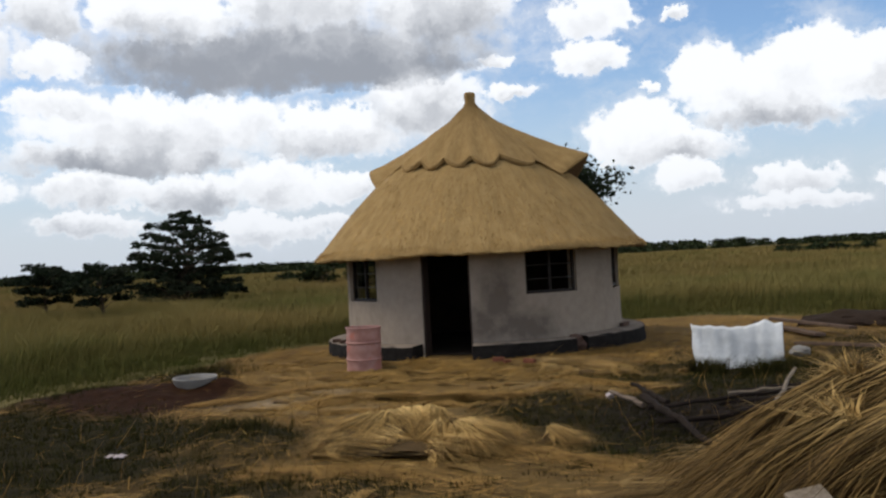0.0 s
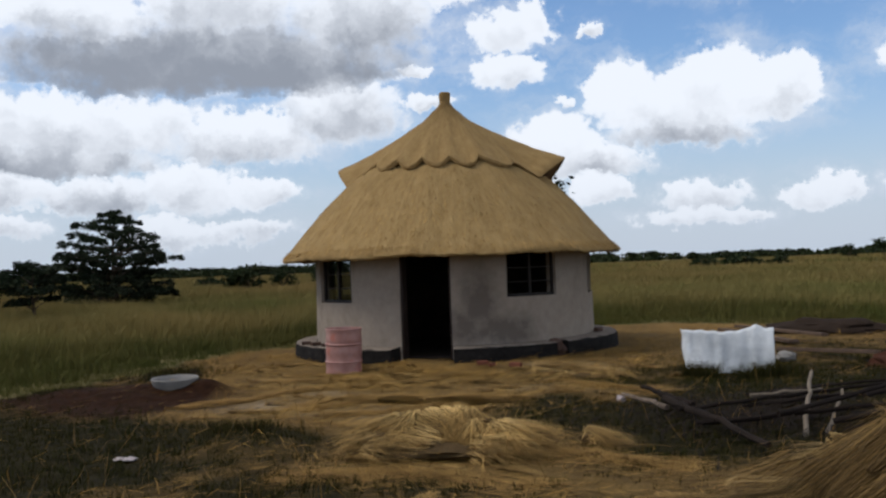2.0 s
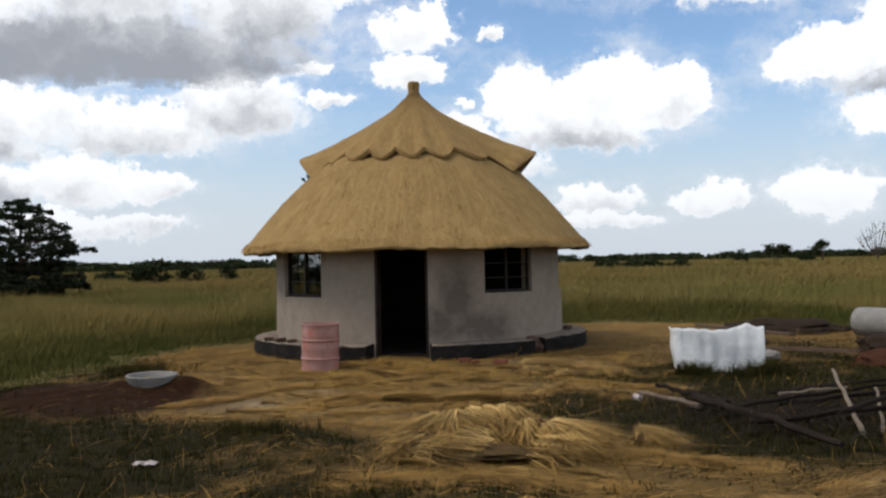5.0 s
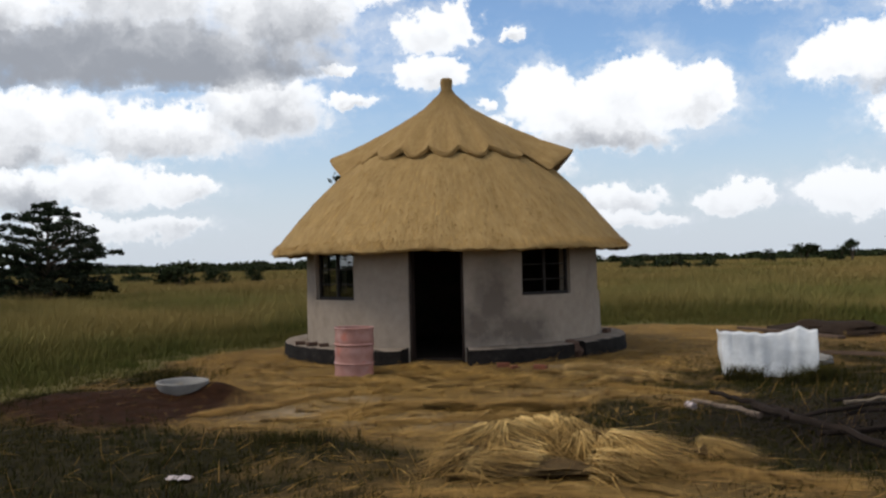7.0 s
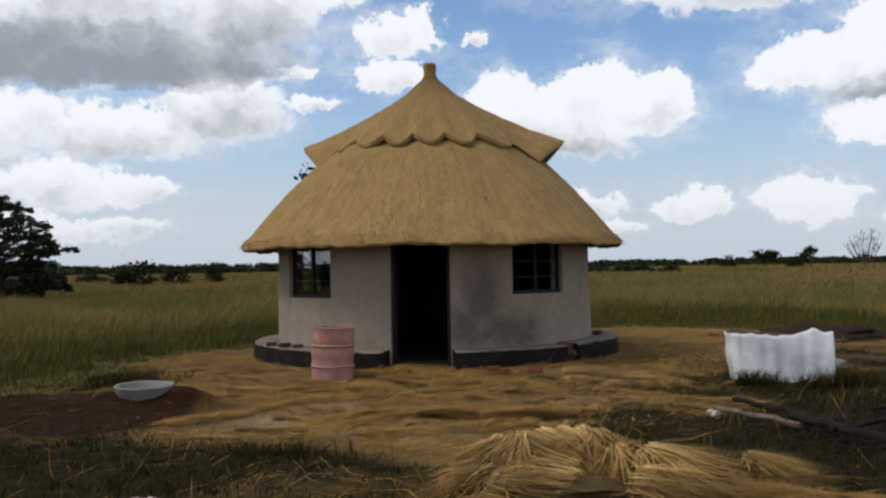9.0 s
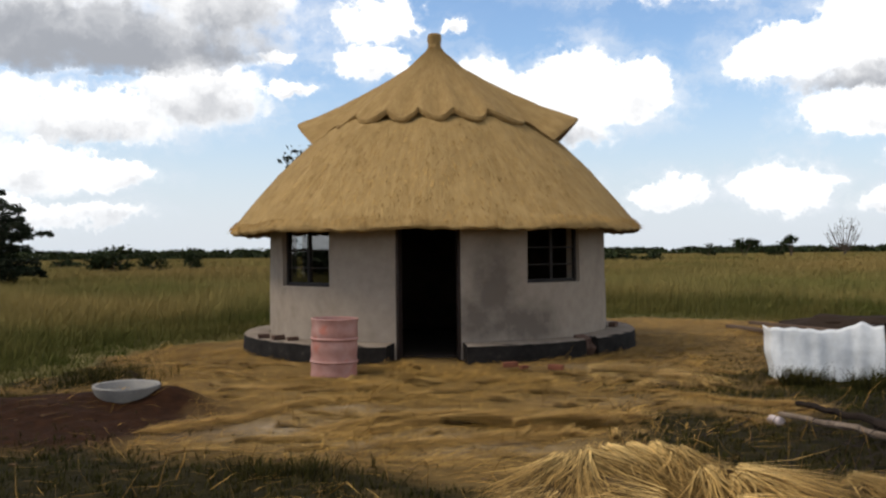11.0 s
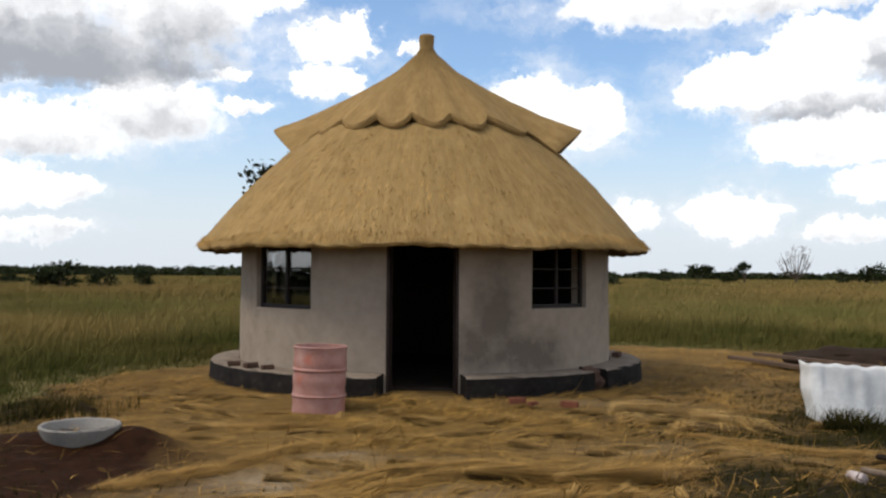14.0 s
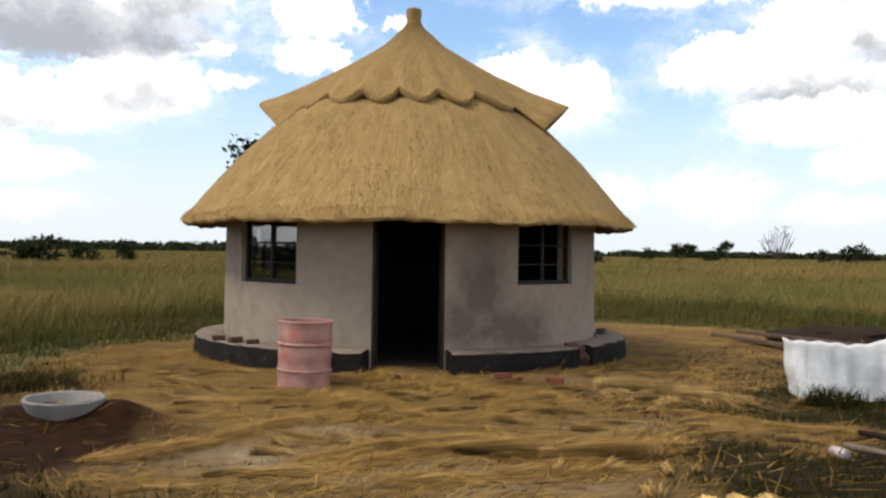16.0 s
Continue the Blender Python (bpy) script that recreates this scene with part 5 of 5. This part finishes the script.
def swath(pts, n, spread, height, seed):
    """A trail of straw raked along a line, as a low rib."""
    ps = np.array(pts, float)
    seg = np.r_[0, np.cumsum(np.hypot(*np.diff(ps, axis=0).T))]
    d = rng.uniform(0, seg[-1], n)
    x, y = np.interp(d, seg, ps[:, 0]), np.interp(d, seg, ps[:, 1])
    x2, y2 = np.interp(d + 0.05, seg, ps[:, 0]), np.interp(d + 0.05, seg, ps[:, 1])
    x1, y1 = np.interp(d - 0.05, seg, ps[:, 0]), np.interp(d - 0.05, seg, ps[:, 1])
    ang = np.arctan2(y2 - y1, x2 - x1) + rng.normal(0, 0.36, n)
    o = rng.normal(0, 1, n)
    spread = spread * (1.25 + 0.6 * np.sin(d * 7 + pts[0][0]))
    x, y = x - np.sin(ang) * o * spread, y + np.cos(ang) * o * spread
    ends = np.sin(np.clip(d / seg[-1], 0.02, 0.98) * np.pi) ** 0.4
    z = ground_z(x, y) + height * np.exp(-o * o * 0.7) * rng.uniform(0.1, 1.0, n) * ends + 0.004
    ln = rng.uniform(0.12, 0.4, n)
    dx = np.c_[np.cos(ang), np.sin(ang), rng.normal(0, 0.03, n)] * ln[:, None]
    root = np.c_[x, y, z]
    mid, tip = root + dx * 0.5 + np.c_[np.zeros(n), np.zeros(n), np.full(n, 0.008)], root + dx + rng.normal(0, 0.015, (n, 3))
    for a in (mid, tip):
        a[:, 2] = np.maximum(a[:, 2], ground_z(a[:, 0], a[:, 1]) + 0.003)
    c = ps.mean(0)
    sh = np.array([c[0], c[1], 0])
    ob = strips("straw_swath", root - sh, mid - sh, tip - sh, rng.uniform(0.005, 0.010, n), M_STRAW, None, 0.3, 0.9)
    ob.location = sh
    tagged(ob, "trail of raked golden straw on bare earth", "straw", "straw trails", "stuff")


for pts, n, spread, height in (
    ([(-1.75, -7.85), (-1.1, -7.0), (-0.5, -5.95)], 1800, 0.07, 0.06),
    ([(-0.35, -7.75), (0.15, -7.2), (0.8, -6.75)], 1600, 0.07, 0.06),
    ([(-0.1, -7.85), (0.5, -7.35), (1.1, -6.9)], 1400, 0.06, 0.05),
    ([(0.75, -7.05), (1.2, -7.25), (1.75, -7.4)], 1300, 0.045, 0.05),
    ([(1.35, -7.6), (1.9, -7.2), (2.5, -6.8)], 1700, 0.09, 0.07),
    ([(0.3, -8.2), (1.1, -8.0), (1.9, -7.7)], 1100, 0.08, 0.04),
    ([(-2.0, -5.3), (-1.2, -5.0), (-0.2, -5.05)], 1000, 0.10, 0.04),
    ([(2.6, -5.1), (3.3, -5.6), (4.0, -6.1)], 1200, 0.08, 0.05),
    ([(2.8, -9.9), (3.6, -10.2), (4.4, -10.6)], 1300, 0.12, 0.05),
    ([(1.0, -11.2), (2.2, -11.0), (3.4, -11.3)], 1500, 0.16, 0.05),
    ([(4.6, -11.4), (5.0, -11.2), (5.6, -10.9)], 1300, 0.14, 0.07),
):
    swath(pts, n, spread, height, 0)

# straw strewn over the whole yard
n = 200000
x, y = rng.uniform(-4.6, 9.0, n), -14.5 + 19.5 * rng.uniform(0, 1, n) ** 1.0
hut_d = np.hypot(x - HUT[0], y - HUT[1])
dens = np.clip(0.62 + 0.75 * fbm(x, y, 1.5, 6.0), 0.08, 1.0) * (1 - 0.85 * bare_mask(x, y)) * (1 - 0.97 * red_mask(x, y)) * (1 - 0.93 * green_mask(x, y))
dens *= np.where((x < -0.8) & (y < -8.4), 0.4, 1.0)
dens *= np.where((x > 3.8) & (y < -5.0), 0.45, 1.0)
dens *= np.where(x > 5.0, np.clip(1 - (x - 5.0) / 5.0, 0.15, 1), 1.0) * np.where(y > 2.0, 0.5, np.where(y < -9.0, 0.55, 1.0))
keep = in_yard(x, y) & (hut_d > R_PLINTH + 0.02) & (rng.uniform(0, 1, n) < dens)
x, y = x[keep], y[keep]
n = len(x)
ang = 0.35 + 1.3 * fbm(x, y, 0.8, 8.0) + rng.normal(0, 0.55, n)
ln = rng.uniform(0.10, 0.42, n)
lift = np.abs(rng.normal(0, 0.034, n)) * np.clip(0.4 + fbm(x, y, 1.5, 6.0), 0.1, 1.4)
root = np.c_[x, y, ground_z(x, y) + 0.004 + lift * 0.6]
dx = np.c_[np.cos(ang), np.sin(ang), np.zeros(n)] * ln[:, None]
mid, tip = root + dx * 0.5, root + dx
mid[:, 2] = ground_z(mid[:, 0], mid[:, 1]) + 0.006 + lift * 1.2
tip[:, 2] = ground_z(tip[:, 0], tip[:, 1]) + 0.004 + lift * rng.uniform(0.2, 2.2, n)
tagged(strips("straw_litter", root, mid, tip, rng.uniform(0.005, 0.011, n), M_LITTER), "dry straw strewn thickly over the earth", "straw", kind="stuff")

# tufts of straw kicked into ribs and small heaps
tufts = []
for _ in range(330):
    cx, cy = rnd.uniform(-3.6, 6.0), rnd.uniform(-13.0, -2.6)
    if math.hypot(cx - HUT[0], cy - HUT[1]) < R_PLINTH + 0.25 or float(red_mask(np.array(cx), np.array(cy))) > 0.1 or float(green_mask(np.array(cx), np.array(cy))) > 0.7:
        continue
    yaw = 0.35 + 1.2 * float(fbm(np.array(cx), np.array(cy), 0.8, 8.0)) + rnd.gauss(0, 0.5)
    sheaf(tufts, (cx, cy, gz(cx, cy) + rnd.uniform(0.01, 0.035)), yaw, rnd.uniform(0.22, 0.6), rnd.uniform(0.02, 0.055), rnd.randrange(45, 110), rnd.uniform(-0.05, 0.01), 1.6, 0.02, 1.0, 0.02)
root, mid, tip = (np.concatenate([p[k] for p in tufts]) for k in range(3))
tagged(strips("straw_tufts", root, mid, tip, rng.uniform(0.006, 0.012, len(root)), M_FRESHSTRAW, None, 0.15, 0.8), "loose tufts of straw lying over the yard", "straw", kind="stuff")

# dark twigs and brush about the wood pile
n = 1500
x, y = rng.normal(5.3, 0.9, n), rng.normal(-8.3, 0.8, n)
ang, ln = rng.normal(0.6, 0.9, n), rng.uniform(0.15, 0.7, n)
root = np.c_[x, y, ground_z(x, y) + rng.uniform(0.005, 0.10, n)]
tip = root + np.c_[np.cos(ang) * ln, np.sin(ang) * ln, rng.uniform(-0.02, 0.10, n)]
mid = (root + tip) / 2 + rng.normal(0, 0.03, (n, 3))
tagged(strips("brushwood", root, mid, tip, rng.uniform(0.008, 0.02, n), M_DARKWOOD), "dark twigs and brush round the wood pile", "brushwood", kind="stuff")

# small dark clods and chaff lumps over the yard
bm = bmesh.new()
for _ in range(70):
    cx, cy = rnd.uniform(-3.2, 5.5), rnd.uniform(-9.5, -3.2)
    r = rnd.uniform(0.012, 0.03)
    g = bmesh.ops.create_icosphere(bm, subdivisions=1, radius=1.0)
    tz = gz(cx, cy)
    for v in g["verts"]:
        v.co = Vector((cx + v.co.x * r * rnd.uniform(0.9, 2.0), cy + v.co.y * r * rnd.uniform(0.7, 1.4), tz + v.co.z * r * 0.6))
tagged(mesh_object("soil_clods", bm, M_CLOD), "small dark clods scattered over the yard", "soil", kind="stuff")

# stray upright stalks
n = 500
x, y = rng.uniform(-1.6, 6.0, n), rng.uniform(-13.5, -5.5, n)
root = np.c_[x, y, ground_z(x, y)]
tip = root + np.c_[rng.normal(0, 0.10, n), rng.normal(0, 0.10, n), rng.uniform(0.08, 0.30, n)]
tagged(strips("dry_stalks", root, (root + tip) / 2 + rng.normal(0, 0.02, (n, 3)), tip, 0.006, M_STRAW), "single dry stalks standing in the yard", "grass", kind="stuff")


# ---- living grass ----
def grass(name, x, y, height, spread, width, mat, label, blades):
    x, y = np.repeat(x, blades), np.repeat(y, blades)
    h = np.repeat(height, blades) * rng.uniform(0.55, 1.15, len(x))
    n = len(x)
    x, y = x + rng.normal(0, spread, n), y + rng.normal(0, spread, n)
    root = np.c_[x, y, ground_z(x, y) - 0.01]
    lean = rng.normal(0, 0.42, (n, 2)) * h[:, None]
    lean[:, 0] += 0.10 * h
    mid = root + np.c_[lean * 0.35, h * 0.58]
    tip = root + np.c_[lean, h]
    w = np.asarray(width, float)
    w = np.repeat(w, blades) if w.ndim else np.full(n, w)
    tagged(strips(name, root, mid, tip, w * rng.uniform(0.7, 1.3, n), mat), label, "grass", kind="stuff")


# short green growth in the yard
n = 60000
x, y = rng.uniform(-5.5, 10, n), rng.uniform(-14, 5, n)
k = (rng.uniform(0, 1, n) < green_mask(x, y) ** 1.3 * 0.8) & (np.hypot(x, y - 0.2) > 3.3) & in_yard(x, y)
x, y = x[k], y[k]
grass("green_tufts", x, y, rng.uniform(0.02, 0.065, len(x)) * (0.7 + 0.8 * green_mask(x, y)), 0.035, 0.008, M_GREEN, "short green grass growing in patches of the yard", 5)
# taller weeds by the sheet and the path
for name, cx, cy, rx, ry, num, hh in (("weed_clump", 4.66, -4.2, 0.2, 0.12, 80, 0.24), ("weed_clump", -0.15, -9.15, 0.45, 0.2, 60, 0.13), ("weed_clump", -3.5, -4.4, 0.5, 0.5, 90, 0.2), ("weed_clump", 5.5, -4.5, 0.4, 0.2, 130, 0.26)):
    grass(name, cx + rng.normal(0, rx * 0.6, num), cy + rng.normal(0, ry * 0.6, num), np.full(num, hh), 0.04, 0.009, M_GREEN, "clump of dark green weeds", 6)

# tall field grass: thick near the yard, thinner and broader with distance
def field_points(n, d0, d1, a0, a1):
    d = np.sqrt(rng.uniform(d0 * d0, d1 * d1, n))
    a = np.radians(rng.uniform(a0, a1, n))
    return 1.5 + d * np.sin(a), -13.0 + d * np.cos(a)


x, y = field_points(90000, 6, 34, -62, 46)
k = ~in_yard(x, y)
x, y = x[k], y[k]
ramp = np.ones(len(x))
for r, f in ((3.4, 0.75), (2.2, 0.5), (1.1, 0.28), (0.45, 0.15)):
    close = np.zeros(len(x), bool)
    for q in range(8):
        close |= in_yard(x + r * math.cos(q * 0.785), y + r * math.sin(q * 0.785))
    ramp = np.where(close, f, ramp)
hgt = (0.60 + 0.24 * fbm(x, y, 0.5, 2.0)) * ramp * rng.uniform(0.75, 1.2, len(x))
edge = ramp < 0.8
grass("field_grass", x[edge], y[edge], hgt[edge], 0.09, 0.010, M_EDGE, "knee-high green grass along the edge of the yard", 6)
grass("field_grass", x[~edge], y[~edge], hgt[~edge], 0.09, 0.010, M_TALL, "tall savanna grass, green below and golden at the tips", 6)
x, y = field_points(52000, 34, 95, -60, 42)
grass("field_grass", x, y, 0.58 + 0.2 * fbm(x, y, 0.35, 2.0), 0.16, 0.035, M_GOLD, "tall savanna grass, green below and golden at the tips", 4)
x, y = field_points(45000, 95, 300, -60, 42)
grass("field_grass", x, y, 0.6 + 0.2 * fbm(x, y, 0.2, 2.0), 0.5, 0.14, M_GOLD, "far golden savanna grass", 3)


# ---- trees ----
def tree(name, at, height, crown, clear, limbs, leaves, size, label, tiers=0, flat=0.3, seed=1, mat=M_LEAF, fill=0.5):
    """A trunk with limbs, each ending in loose sprays of leaves."""
    global rng, rnd
    rng, rnd = np.random.default_rng(seed), random.Random(seed)
    t = thing(name, at, label, "tree")
    bm = bmesh.new()
    tube(bm, [(0, 0, -0.1), (0.04, 0, height * 0.3), (-0.05, 0.06, height * 0.62), (0.02, 0.0, height * 0.93)], [height * 0.032, height * 0.024, height * 0.015, height * 0.004], 9, True, 0.08)
    part("trunk", bm, M_BARK, t)
    pts = []
    for k in range(limbs):
        f = (k + 0.5) / limbs
        z0 = clear + (height * 0.9 - clear) * f
        reach = crown * (math.sqrt(max(0.0, 1 - (max(0, f - 0.18) / 0.86) ** 2)) * (0.72 + 0.28 * rnd.random())) * (0.85 if f < 0.06 else 1)
        if tiers:
            reach = crown * float(np.interp(f, (0, 0.10, 0.35, 0.6, 0.85, 1.0), (0.92, 1.0, 0.84, 0.60, 0.34, 0.08))) * (0.8 + 0.3 * rnd.random())
        a = k * 2.399 + rnd.uniform(-0.4, 0.4)
        rise = (0.16 if tiers else 0.42) * reach
        end = Vector((math.cos(a) * reach, math.sin(a) * reach, z0 + rise * rnd.uniform(0.4, 1.1)))
        mid = Vector((end.x * 0.5 + rnd.uniform(-0.1, 0.1), end.y * 0.5 + rnd.uniform(-0.1, 0.1), z0 + rise * 0.25))
        bm = bmesh.new()
        r = height * 0.010 * (1.15 - f)
        tube(bm, [(0, 0, z0 - 0.05), mid, end], [r, r * 0.65, r * 0.2], 6, True, 0.08)
        part("limb", bm, M_BARK, t)
        for s in range(7):
            u = rnd.uniform(0.35, 1.05)
            c = (mid * (1 - u) + end * u) if u > 0.5 else mid * (u * 2)
            pts.append((c + Vector((rnd.gauss(0, 0.16 * crown * fill), rnd.gauss(0, 0.16 * crown * fill), rnd.gauss(0, (0.025 if tiers else 0.06) * crown))), crown * rnd.uniform(0.09, 0.19)))
    per = max(4, leaves // len(pts))
    cs = np.concatenate([np.array(c) + rng.normal(0, 1, (per, 3)) * np.array([r, r, r * (0.26 if tiers else 0.62)]) for c, r in pts])
    cs[:, 2] = np.maximum(cs[:, 2], clear * 0.55)
    ob = cards("crown", cs, size, mat, flat)
    ob.parent = t
    tagged(ob, "loose sprays of dark green leaves", kind="stuff")
    return t


def plate_tree(name, at, tiers, clear, label, seed, leaf=0.075, plate=0.46, per=150):
    """A spreading tree whose limbs carry flat plates of leaves, tier over tier, with sky between them."""
    global rng, rnd
    rng, rnd = np.random.default_rng(seed), random.Random(seed)
    t = thing(name, at, label, "tree")
    top = tiers[-1][0]
    bm = bmesh.new()
    tube(bm, [(0, 0, -0.1), (0.05, 0.02, top * 0.25), (-0.04, 0.05, top * 0.55), (0.02, 0.0, top * 0.96)], [top * 0.034, top * 0.026, top * 0.017, top * 0.004], 9, True, 0.1)
    part("trunk", bm, M_BARK, t)
    clumps = []
    turn = 0.0
    for z, reach in tiers:
        count = max(3, round(2.0 * reach / plate))
        for k in range(count):
            turn += 2.399
            r = reach * rnd.uniform(0.62, 1.05)
            end = Vector((math.cos(turn) * r, math.sin(turn) * r, z + rnd.uniform(-0.2, 0.2) * top / 4.4))
            start = Vector((0, 0, max(clear, z - 0.35 * r - 0.1)))
            mid = start.lerp(end, 0.55) + Vector((0, 0, 0.06 * r))
            bm = bmesh.new()
            tube(bm, [start, mid, end], [top * 0.010, top * 0.006, top * 0.002], 5, True, 0.1)
            part("limb", bm, M_BARK, t)
            size = plate * rnd.uniform(0.7, 1.25)
            clumps.append((end, size, per))
            clumps.append((mid.lerp(end, rnd.uniform(0.1, 0.5)) + Vector((rnd.uniform(-0.2, 0.2), rnd.uniform(-0.2, 0.2), 0.02)), size * 0.8, per * 2 // 3))
            for _ in range(4):  # ragged sprays beyond the plate
                a = turn + rnd.uniform(-0.8, 0.8)
                clumps.append((end + Vector((math.cos(a), math.sin(a), rnd.uniform(-0.35, 0.35))) * size * 0.9, size * 0.34, per // 6))
    pts = []
    for c, r, n in clumps:
        a, q = rng.uniform(0, 2 * np.pi, n), np.sqrt(rng.uniform(0, 1, n))
        pts.append(np.c_[c[0] + np.cos(a) * q * r, c[1] + np.sin(a) * q * r, c[2] + (1 - q * q) * r * 0.16 + rng.normal(0, 0.09 * r + 0.012, n)])
    pts = np.concatenate(pts)
    pts[:, 2] = np.maximum(pts[:, 2], clear * 0.7)
    ob = cards("crown", pts, leaf, M_LEAF, 0.45)
    ob.parent = t
    tagged(ob, "flat plates of small dark leaves", kind="stuff")


plate_tree("field_tree", (-20.9, 20.4, 0), [(0.62, 2.1), (0.85, 2.75), (1.15, 2.6), (1.5, 1.7), (1.95, 2.1), (2.3, 2.75), (2.7, 2.3), (3.1, 2.15), (3.5, 1.65), (3.85, 1.2), (4.2, 0.7), (4.4, 0.3)], 0.4, "dark green spreading tree with tiered branches in the grass", 5)
plate_tree("field_tree", (-15.8, 8.05, 0), [(0.95, 0.75), (1.25, 0.95), (1.55, 1.0), (1.85, 0.9), (2.05, 0.55)], 0.55, "low dark flat-topped tree in the grass", 8, 0.06, 0.34, 170)
plate_tree("field_tree", (-18.5, 8.4, 0), [(1.05, 0.7), (1.35, 0.95), (1.65, 1.0), (1.9, 0.85), (2.1, 0.5)], 0.6, "low dark flat-topped tree beside another", 9, 0.06, 0.34, 170)
tree("field_tree", (-5.2, 25.5, 0), 6.2, 3.4, 2.6, 26, 15000, 0.15, "open-crowned tree standing behind the hut", seed=12, fill=0.5)
tree("field_tree", (-38.0, 6.0, 0), 5.5, 3.5, 1.0, 18, 3500, 0.22, "dark green spreading tree in the grass", tiers=1, seed=15)


def bush(at, w, h, label, seed, leaves=900, umbrella=False):
    global rng, rnd
    rng, rnd = np.random.default_rng(seed), random.Random(seed)
    b = thing("bush", at, label, "bush")
    bm = bmesh.new()
    for k in range(4):
        a = k * 1.6 + rnd.random()
        tube(bm, [(0, 0, -0.1), (math.cos(a) * w * 0.12, math.sin(a) * w * 0.12, h * 0.4), (math.cos(a) * w * 0.3, math.sin(a) * w * 0.3, h * 0.75)], [h * 0.03, h * 0.02, h * 0.008], 5)
    part("stem", bm, M_BARK, b)
    cl = 14
    cs = []
    for k in range(cl):
        a, r = rnd.uniform(0, 6.28), w * 0.5 * math.sqrt(rnd.random()) * 0.85
        z = h * (rnd.uniform(0.62, 0.9) if umbrella else rnd.uniform(0.15, 0.85) * (1 - 0.5 * (r / (w * 0.5)) ** 2) + 0.05)
        c = np.array([math.cos(a) * r, math.sin(a) * r, z])
        cs.append(c + rng.normal(0, 1, (leaves // cl, 3)) * np.array([w * 0.09, w * 0.09, h * (0.06 if umbrella else 0.10)]))
    cs = np.concatenate(cs)
    cs[:, 2] = np.abs(cs[:, 2])
    ob = cards("crown", cs, 0.055 * max(w, h), M_FARLEAF, 0.2)
    ob.parent = b
    tagged(ob, kind="stuff")


def out(a, d):
    """A place d metres off in direction a (degrees from +y towards +x), seen from the walk's end."""
    return (0.9 + d * math.sin(radians(a)), -14.2 + d * math.cos(radians(a)), 0.0)


bush(out(-24.6, 72), 3.6, 2.2, "dark round bush in the golden grass", 21)
bush(out(-22.4, 76), 2.2, 1.95, "dark round bush in the golden grass", 22)
bush(out(-20.1, 80), 2.0, 2.0, "small dark bush in the golden grass", 23)
bush(out(-27.2, 95), 3.0, 1.3, "low dark bush in the golden grass", 24)
bush(out(10.4, 190), 3.0, 2.8, "far dark bush on the skyline", 25)
bush(out(12.5, 170), 4.6, 3.4, "far umbrella-shaped tree on the skyline", 26, umbrella=True)
bush(out(14.35, 170), 4.0, 3.1, "far dark tree on the skyline", 27)
bush(out(15.0, 170), 2.2, 3.9, "far thin tree on the skyline", 28, 500, True)
bush(out(20.2, 190), 4.0, 2.9, "far dark bush on the skyline", 29)
bush(out(21.9, 170), 5.0, 4.1, "far dark tree on the skyline", 30)
for k, (bx, by, bw, bh) in enumerate(((-44, -9, 7, 2.2), (-47, -3, 8, 2.5), (-43, 2, 6, 2.0), (-50, 10, 8, 2.6))):
    bush((bx, by, 0), bw, bh, "dark round bush in the western grass", 50 + k)
bush(out(7.4, 120), 3.0, 1.5, "low dark bush in the golden grass", 31)
bush(out(5.2, 125), 5.0, 1.3, "low dark bush in the golden grass", 32)
bush(out(3.0, 130), 4.0, 1.4, "low dark bush in the golden grass", 33)

# bare tree on the skyline
rnd = random.Random(40)
bare_t = thing("bare_tree", out(17.8, 180), "leafless grey tree on the skyline", "tree")
bm = bmesh.new()
tube(bm, [(0, 0, -0.2), (0.1, 0, 1.3)], [0.26, 0.2], 7)
part("trunk", bm, M_BARK, bare_t)
for k in range(16):
    a = -1.25 + 2.5 * k / 15 + rnd.uniform(-0.08, 0.08)
    ln = rnd.uniform(4.6, 6.2)
    dy = rnd.uniform(-1.2, 1.2)
    m1 = Vector((math.sin(a) * ln * 0.35, dy * 0.4, 1.0 + math.cos(a) * ln * 0.42))
    e1 = Vector((math.sin(a) * ln * 0.66, dy, 1.0 + math.cos(a * 0.7) * ln))
    bm = bmesh.new()
    tube(bm, [(0.1, 0, 1.0), m1, e1], [0.12, 0.07, 0.02], 5)
    for _ in range(5):
        u = rnd.uniform(0.2, 0.9)
        b0 = m1 * (1 - u) + e1 * u
        tube(bm, [b0, b0 + Vector((rnd.uniform(-0.9, 0.9), rnd.uniform(-0.5, 0.5), rnd.uniform(0.4, 1.2)))], [0.04, 0.014], 4)
    part("limb", bm, M_BARK, bare_t)

# the woods along the skyline, all round
rng = np.random.default_rng(77)
cs, sz = [], []
for k in range(900):
    a = rng.uniform(-75, 60) if k < 640 else rng.uniform(60, 285)
    d = rng.uniform(330, 560)
    w = rng.uniform(4, 11)
    h = rng.uniform(2.3, 3.6) * (1.25 if -48 < a < 0 else 0.9) * d / 430
    cx, cy, _ = out(a, d)
    m = 130
    c = np.c_[rng.normal(0, w * 0.32, m), rng.normal(0, w * 0.32, m), np.zeros(m)]
    c[:, 2] = h * rng.uniform(0.0, 1.0, m) * (1 - 0.35 * np.clip(np.abs(c[:, 0]) / w, 0, 1))
    cs.append(c + np.array([cx, cy, 0]))
    sz.append(np.full(m, 0.85))
far = cards("far_woods", np.concatenate(cs), np.concatenate(sz), M_FARLEAF, 0.0)
tagged(far, "dark line of woodland along the horizon", "woods", kind="stuff")
